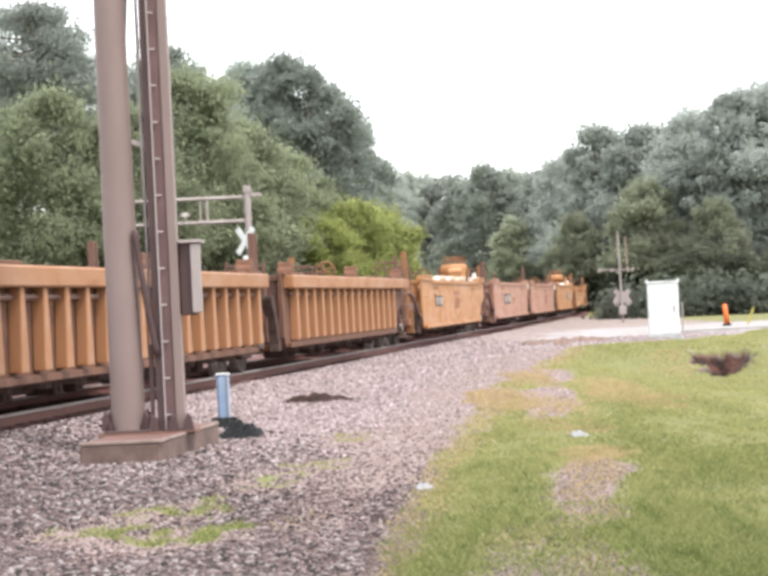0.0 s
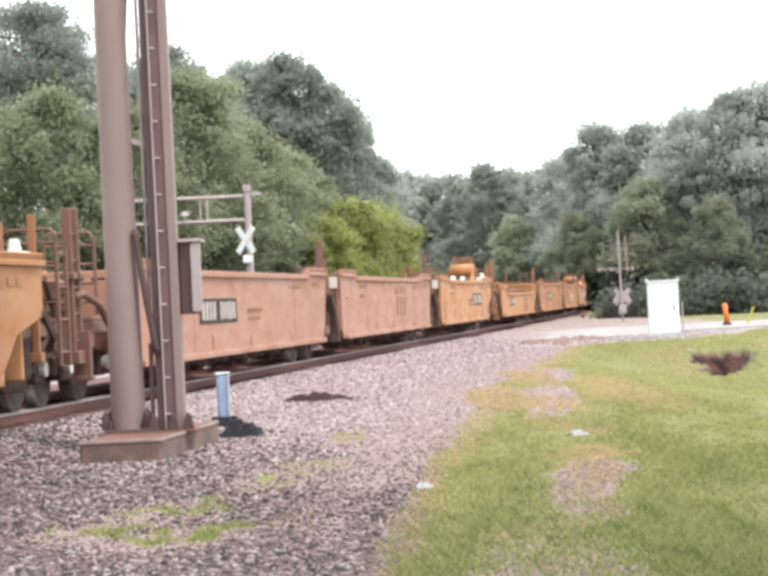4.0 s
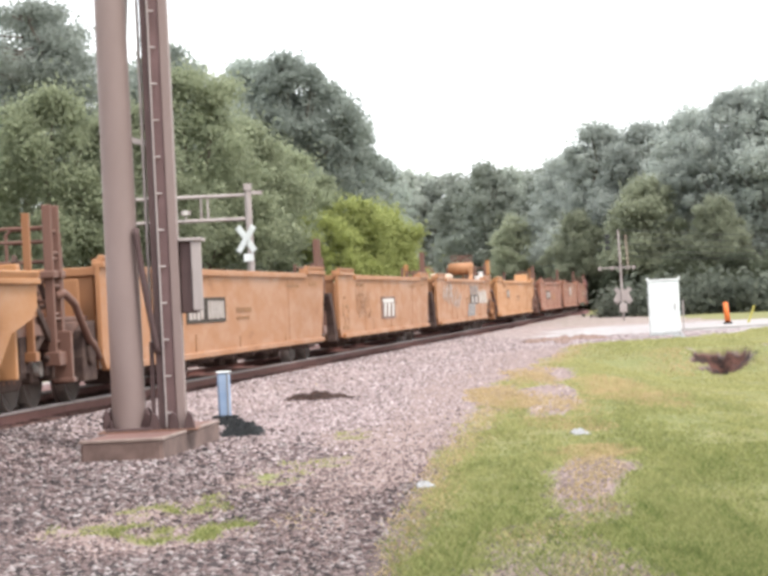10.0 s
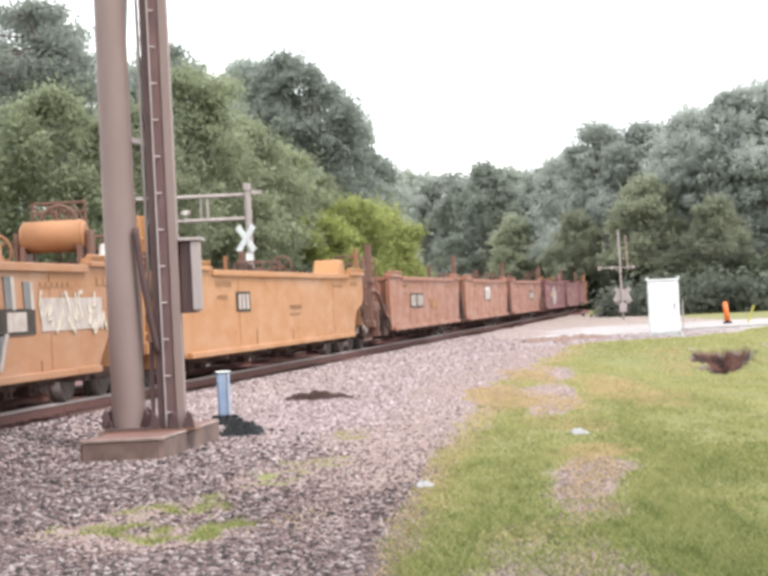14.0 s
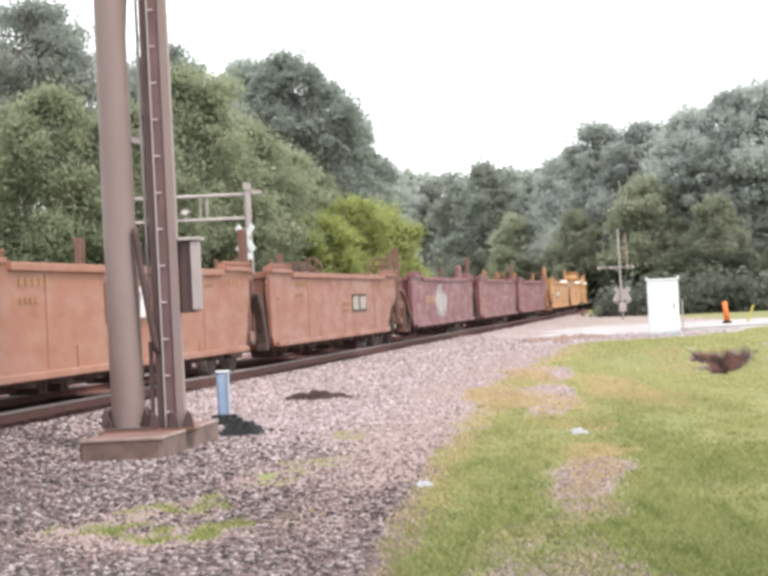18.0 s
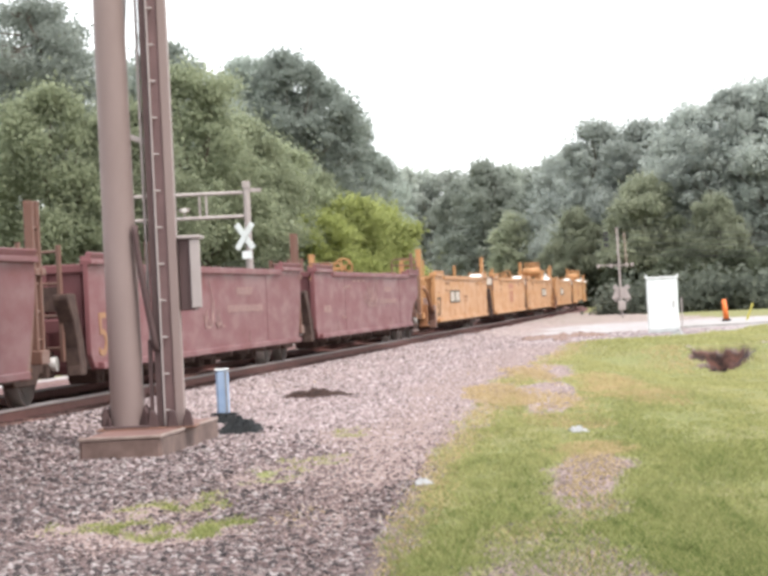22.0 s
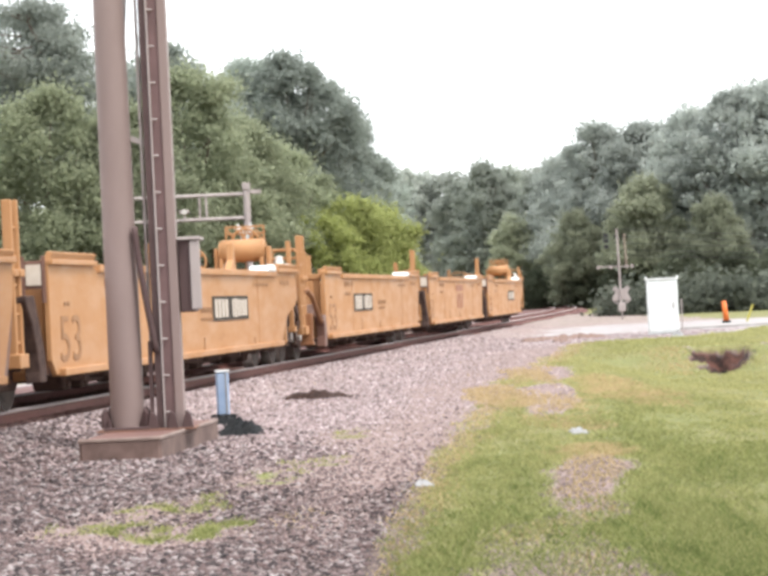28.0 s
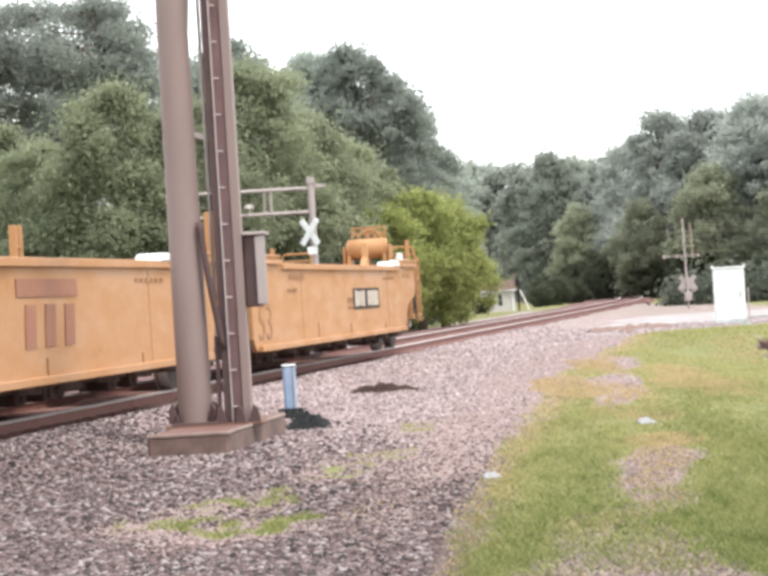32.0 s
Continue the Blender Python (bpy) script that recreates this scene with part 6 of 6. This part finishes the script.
def build_house():
    h = thing("shed_house", "small pale shed with a dull pinkish roof beyond the track", "shed", at=pose(2.55, 160, 0, 0, 0, 6))
    part("wall", slab(bmesh.new(), -1.6, 1.3, -1.2, 1.2, 0, 1.30), SIDING, h)
    part("roof", prism(bmesh.new(), [(-1.85, 1.28), (1.55, 1.28), (1.45, 1.40), (1.30, 1.92), (-1.6, 1.92), (-1.8, 1.40)], -1.4, 1.4), ROOFRED, h, "dull pinkish sheet roof", 0.02)
    part("fascia", slab(bmesh.new(), -1.80, 1.50, -1.43, -1.402, 1.26, 1.33), WHITE, h)
    for x in (-1.0, -0.2, 0.45):
        w = part("window", slab(bmesh.new(), x - 0.13, x + 0.13, -1.235, -1.203, 0.35, 1.12), GLASS, h)
        part("window_frame", slab(bmesh.new(), x - 0.17, x + 0.17, -1.225, -1.201, 0.30, 1.17), WHITE, w)
    part("corner_post", slab(bmesh.new(), 1.16, 1.34, -1.27, -1.203, 0, 1.26), WHITE, h)
    g = thing("guyed_post", "dark slim post with a pale leaning brace", "post", at=pose(4.25, 158, 0))
    part("post", tube(bmesh.new(), (0, 0, 0), (0, 0, 2.15), 0.06, 0.05, seg=10), CHAR, g)
    part("brace", tube(bmesh.new(), (0.12, -0.05, 1.25), (0.62, -0.35, 0.0), 0.05, seg=8), CAP, g, "pale leaning brace")


build_house()


def build_wires():
    def post(name, x, y, hgt, label):
        p = thing(name, label, "utility pole", at=pose(x, y, 0))
        part("pole", tube(bmesh.new(), (0, 0, 0), (0, 0, hgt), 0.14, 0.1, seg=12, caps=False), WOODPOLE, p, "", 0, True)
        part("cross_arm", bar(bmesh.new(), (-1.0, 0, hgt - 0.5), (1.0, 0, hgt - 0.5), 0.1, 0.12), WOODPOLE, p)
        return p
    post("utility_pole", 6.3, 250, 5.2, "grey timber utility pole among the trees")
    w = thing("overhead_wires", "sagging dark overhead wires before the trees", "wires", kind="structure")
    for k, (z0, z1) in enumerate(((4.0, 4.4), (3.7, 4.0), (3.4, 3.6), (3.1, 3.25), (2.85, 2.95))):
        bm = bmesh.new()
        last = None
        for i in range(25):
            f = i / 24
            p = Vector((10.2 + 30 * f, 112 + 4 * f, z0 + (z1 - z0) * f + (0.9 - 0.06 * k) * ((2 * f - 1) ** 2 - 1)))
            if last:
                tube(bm, last, p, 0.013, seg=5, caps=False)
            last = p
        part("wire", bm, WIRE, w)
    post("utility_pole", 40.2, 116, 5.0, "grey timber utility pole by the road")


build_wires()


# ---- trees ----
def leaves(blobs, count, size, rng, droop=0.0, spread=0.35, fill=0.35):
    """Leaf clumps: small bent quads strewn through and over the blobs of a crown."""
    b = np.array(blobs)
    area = (b[:, 3] * b[:, 4] + b[:, 3] * b[:, 5] + b[:, 4] * b[:, 5])
    pick = rng.choice(len(b), count, p=area / area.sum())
    d = rng.standard_normal((count, 3))
    d /= np.linalg.norm(d, axis=1)[:, None]
    rad = np.where(rng.random(count) < fill, rng.uniform(0.3, 0.9, count), rng.normal(1.0, 0.33, count))
    centre = b[pick, :3] + d * b[pick, 3:6] * rad[:, None]
    nrm = 0.85 * d + rng.standard_normal((count, 3)) * 0.50 + np.array([0, 0, 0.35])
    nrm /= np.linalg.norm(nrm, axis=1)[:, None]
    t = np.cross(nrm, rng.standard_normal((count, 3)))
    t /= np.linalg.norm(t, axis=1)[:, None]
    s = np.cross(nrm, t)
    w = size * rng.uniform(0.55, 1.25, count)[:, None]
    l = w * rng.uniform(1.0, 1.7, count)[:, None]
    fold = nrm * w * rng.uniform(-0.35, 0.35, count)[:, None]
    v = np.stack([centre - t * l * 0.5, centre + s * w * 0.5 + fold, centre + t * l * 0.5, centre - s * w * 0.5 + fold], 1).reshape(-1, 3)
    return v


def crown_mesh(name, v, mat):
    k = len(v) // 4
    q = np.arange(4 * k)
    me = bpy.data.meshes.new(name)
    me.vertices.add(4 * k)
    me.vertices.foreach_set("co", v.astype(np.float32).ravel())
    me.loops.add(4 * k)
    me.loops.foreach_set("vertex_index", q.astype(np.int32))
    me.polygons.add(k)
    me.polygons.foreach_set("loop_start", np.arange(0, 4 * k, 4, dtype=np.int32))
    me.update(calc_edges=True)
    me.materials.append(mat)
    return me


def limb(bm, a, b, r0, r1, rng, bends=3):
    a, b = Vector(a), Vector(b)
    last, lr = a, r0
    for i in range(1, bends + 1):
        f = i / bends
        p = a.lerp(b, f) + Vector(rng.normal(0, 0.04 * (b - a).length, 3) if i < bends else (0, 0, 0))
        r = r0 + (r1 - r0) * f
        tube(bm, last, p, lr, r, seg=7, caps=False)
        last, lr = p, r


def broadleaf(seed, tall, wide, low, mat, count, size, label, lean=0.0, name="tree", shape=1.0):
    """Tree or shrub: forked trunk, limbs to each clump, uneven crown of leaf clumps."""
    rng = np.random.default_rng(seed)
    blobs = []
    n_b = 130
    for i in range(n_b):
        f = rng.random() ** 0.8
        z = low + (tall - low) * (0.06 + 0.90 * f)
        prof = max(0.18, math.sin(math.pi * min(1, (0.16 + 0.80 * f))) ** 0.7) if shape > 0.5 else (1 - 0.85 * f)
        a = rng.uniform(0, 6.283)
        r = wide * prof * rng.uniform(0.45, 1.0)
        br = wide * (0.07 + 0.20 * rng.random() ** 1.8) * (0.85 + 0.3 * (1 - f))
        z = min(z, tall - br * 0.75)
        blobs.append((math.cos(a) * r + lean * f, math.sin(a) * r, z, br, br, br * rng.uniform(0.65, 0.95)))
    blobs.append((lean, 0, tall - wide * 0.22, wide * 0.28, wide * 0.28, wide * 0.24))
    blobs.append((lean * 0.6, 0, (tall + low) / 2, wide * 0.62, wide * 0.62, (tall - low) * 0.36))
    t = thing(name, label, "tree" if name == "tree" else "shrub")
    bm = bmesh.new()
    top = low + (tall - low) * 0.55
    limb(bm, (0, 0, -0.2), (lean * 0.5, 0, top), 0.055 * wide + 0.07, 0.03 * wide, rng, 5)
    for bx, by, bz, br, _, _ in blobs[::6]:
        z0 = min(top * 0.95, max(low * 0.6, bz * 0.62))
        limb(bm, (lean * 0.5 * z0 / top, 0, z0), (bx, by, bz), 0.022 * wide, 0.012, rng, 3)
    part("trunk", bm, BARK, t)
    part("crown", crown_mesh("crown", leaves(blobs, count, size, rng), mat), None, t)
    return t


def pine(seed, tall, wide, low, count, size, label, mat):
    rng = np.random.default_rng(seed)
    t = thing("tree", label, "tree")
    bm = bmesh.new()
    limb(bm, (0, 0, -0.2), (rng.normal(0, 0.2), rng.normal(0, 0.2), tall * 0.97), 0.24, 0.05, rng, 7)
    blobs = []
    for i in range(85):
        f = rng.random() ** 0.8
        z = low + (tall - low) * f
        a = rng.uniform(0, 6.283)
        r = wide * (1.0 - 0.45 * f) * rng.uniform(0.15, 1.0)
        br = rng.uniform(0.5, 1.0) * wide * 0.29
        z = min(z, tall - br * 0.4)
        blobs.append((math.cos(a) * r, math.sin(a) * r, z, br * 1.1, br * 1.1, br * 0.72))
        limb(bm, (0, 0, z - 0.35), (math.cos(a) * r, math.sin(a) * r, z), 0.06, 0.015, rng, 3)
    part("trunk", bm, BARK, t)
    part("crown", crown_mesh("crown", leaves(blobs, count, size, rng, fill=0.5), mat), None, t)
    return t


def plant_trees():
    left_pine = pine(21, 16.0, 3.9, 3.0, 30000, 0.135, "tall dark pine with gaps of sky in its crown", LEAF_PINE)
    big = broadleaf(31, 15.0, 4.2, 2.0, LEAF_DARK, 52000, 0.15, "tall dense dark green tree behind the railway")
    mid = broadleaf(32, 8.6, 2.7, 0.6, LEAF_MID, 46000, 0.10, "mid-green leafy tree close behind the railway")
    bright = broadleaf(33, 5.4, 2.3, 0.1, LEAF_BRIGHT, 30000, 0.10, "bright yellow-green leafy tree beside the railway")
    wood = broadleaf(34, 15.0, 4.6, 0.8, LEAF_WOOD, 40000, 0.20, "dense dark green woodland tree")
    vine = broadleaf(35, 13.5, 3.6, 0.3, LEAF_VINE, 32000, 0.20, "vine-covered dark green woodland tree")
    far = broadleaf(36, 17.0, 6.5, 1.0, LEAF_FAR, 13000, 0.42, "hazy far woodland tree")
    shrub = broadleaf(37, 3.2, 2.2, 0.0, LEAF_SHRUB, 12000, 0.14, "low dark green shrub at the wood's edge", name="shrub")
    olive = broadleaf(38, 9.5, 3.4, 0.5, LEAF_OLIVE, 28000, 0.17, "olive-green woodland tree with a rounded crown")
    spots = {
        olive: [(19.2, 186, 1.0, 0), (15.0, 196, 0.8, 80), (23.5, 178, 0.8, 190), (11.2, 214, 0.85, 250)],
        left_pine: [(-16.2, 118, 1.0, 0), (-19.0, 122, 1.03, 70), (-14.0, 119, 0.93, 130), (-22.5, 119, 1.05, 250), (-18.0, 132, 1.08, 20), (28.6, 194, 0.93, 160)],
        mid: [(-10.1, 78, 0.97, 0), (-12.8, 80, 0.8, 100), (-7.8, 79, 0.9, 50), (-6.2, 86, 1.11, 200), (-5.0, 91, 0.95, 140), (-3.7, 95, 0.86, 280), (-14.8, 84, 0.9, 30), (-2.6, 99, 0.74, 80), (-9.0, 90, 1.0, 310), (-17.0, 92, 1.0, 70)],
        big: [(-4.7, 141, 1.03, 0), (-6.9, 144, 1.03, 120), (-8.0, 146, 0.97, 15), (-3.2, 143, 0.93, 230), (-9.9, 124, 0.96, 60), (-0.6, 150, 0.66, 40), (-12.6, 128, 0.92, 170), (-8.2, 130, 0.80, 300), (-1.6, 146, 0.74, 200)],
        bright: [(-1.1, 96, 0.98, 0), (-0.2, 99, 0.95, 90), (-0.25, 103, 0.84, 200), (-2.2, 94, 0.85, 300)],
        vine: [(9.3, 226, 1.0, 0), (11.6, 232, 0.97, 80), (7.5, 236, 0.9, 200), (14.0, 222, 0.90, 300), (19.0, 205, 1.04, 40)],
        wood: [(17.5, 202, 0.99, 0), (20.5, 198, 0.96, 60), (23.3, 190, 0.97, 120), (26.2, 186, 1.05, 190), (29.2, 184, 1.07, 250), (15.5, 214, 0.86, 20), (33.5, 190, 1.1, 10), (24.8, 204, 1.04, 75), (30.4, 204, 1.16, 140), (18.5, 225, 0.95, 210)],
        far: [(0.5, 330, 1.07, 0), (4.5, 326, 1.07, 90), (8.5, 322, 1.02, 180), (12.5, 320, 1.0, 270), (17.0, 318, 1.02, 45), (22.0, 318, 1.05, 130), (-4.0, 330, 1.1, 200), (-10, 325, 1.2, 20), (-17, 318, 1.2, 100), (-25, 310, 1.2, 160), (33, 300, 1.2, 240)],
        shrub: [(10.5, 212, 1.0, 0), (13.0, 206, 1.1, 60), (15.8, 196, 1.1, 130), (18.3, 186, 1.2, 200), (21.2, 178, 1.2, 260), (24.0, 172, 1.1, 310), (26.6, 168, 1.2, 30), (12.0, 220, 1.0, 100), (8.7, 218, 0.8, 150), (7.6, 185, 0.62, 40), (6.3, 176, 0.45, 110), (9.3, 192, 0.55, 220), (1.85, 152, 0.30, 60),
                (-8.9, 70, 0.8, 20), (-11.3, 71, 0.8, 70), (-6.6, 76, 0.8, 140), (-13.8, 76, 0.9, 200), (-4.6, 84, 0.85, 260), (-3.0, 90, 0.8, 320), (-1.8, 104, 0.6, 15)],
    }
    for ob, places in spots.items():
        for k, (x, y, s, a) in enumerate(places):
            m = pose(x, y, 0, 0, 0, a)
            if k == 0:
                ob.scale = (s, s, s)
                ob.matrix_basis = m @ Matrix.Diagonal((s, s, s, 1))
            else:
                c = copy_thing(ob, m)
                c.scale = (s, s, s)
    # undergrowth that closes the foot of the woods, with the hollow's shade in its leaf colour
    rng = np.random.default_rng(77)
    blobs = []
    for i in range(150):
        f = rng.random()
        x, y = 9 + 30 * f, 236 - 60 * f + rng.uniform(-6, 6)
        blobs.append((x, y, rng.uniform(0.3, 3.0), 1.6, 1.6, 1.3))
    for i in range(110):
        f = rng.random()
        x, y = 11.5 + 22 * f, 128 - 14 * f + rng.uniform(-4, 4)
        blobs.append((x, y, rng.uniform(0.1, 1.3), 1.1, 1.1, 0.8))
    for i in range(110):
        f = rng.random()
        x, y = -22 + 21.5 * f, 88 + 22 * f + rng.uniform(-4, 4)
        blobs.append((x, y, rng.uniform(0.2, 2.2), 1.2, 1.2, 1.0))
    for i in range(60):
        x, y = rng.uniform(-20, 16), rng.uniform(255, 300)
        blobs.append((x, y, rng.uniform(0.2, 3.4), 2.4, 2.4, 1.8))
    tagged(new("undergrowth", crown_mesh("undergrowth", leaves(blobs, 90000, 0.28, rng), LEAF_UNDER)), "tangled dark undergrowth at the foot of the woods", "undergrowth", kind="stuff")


plant_trees()


# ---- what moves: the train rolls toward and past the eye, slowing a little ----
def rolled(t):
    return 12.8 * (t - 0.0613 * (t - 16) ** 2 / 32)


def motions():
    for unit, middle, L in TRAIN:
        rows = []
        for k in range(33):
            u = middle - rolled(float(k))
            a, b = on_line(u - L * 0.45), on_line(u + L * 0.45)
            turn = math.atan2(b[1] - a[1], b[0] - a[0])
            rows.append((float(k), Matrix.Translation(((a[0] + b[0]) / 2, (a[1] + b[1]) / 2, BODY_Z)) @ Matrix.Rotation(turn, 4, "Z")))
        walk(unit, rows)
    # every wheel pair turns as it rolls; those at the same place in their bogies share the turning
    turning = {}
    for ob in list(scene.objects):
        if ob.name.split(".")[0] != "wheelset":
            continue
        side = ob.matrix_basis.translation.x > 0
        if side not in turning:
            at = ob.matrix_basis.translation.copy()
            walk(ob, [(k / 30, Matrix.Translation(at) @ Matrix.Rotation(-(rolled(k / 30) - rolled(0.0)) / 0.455, 4, "Y")) for k in range(961)])
            turning[side] = ob.animation_data
        else:
            ob.rotation_mode = "QUATERNION"
            keys = ob.animation_data_create()
            keys.action = turning[side].action
            keys.action_slot = turning[side].action_slot


motions()
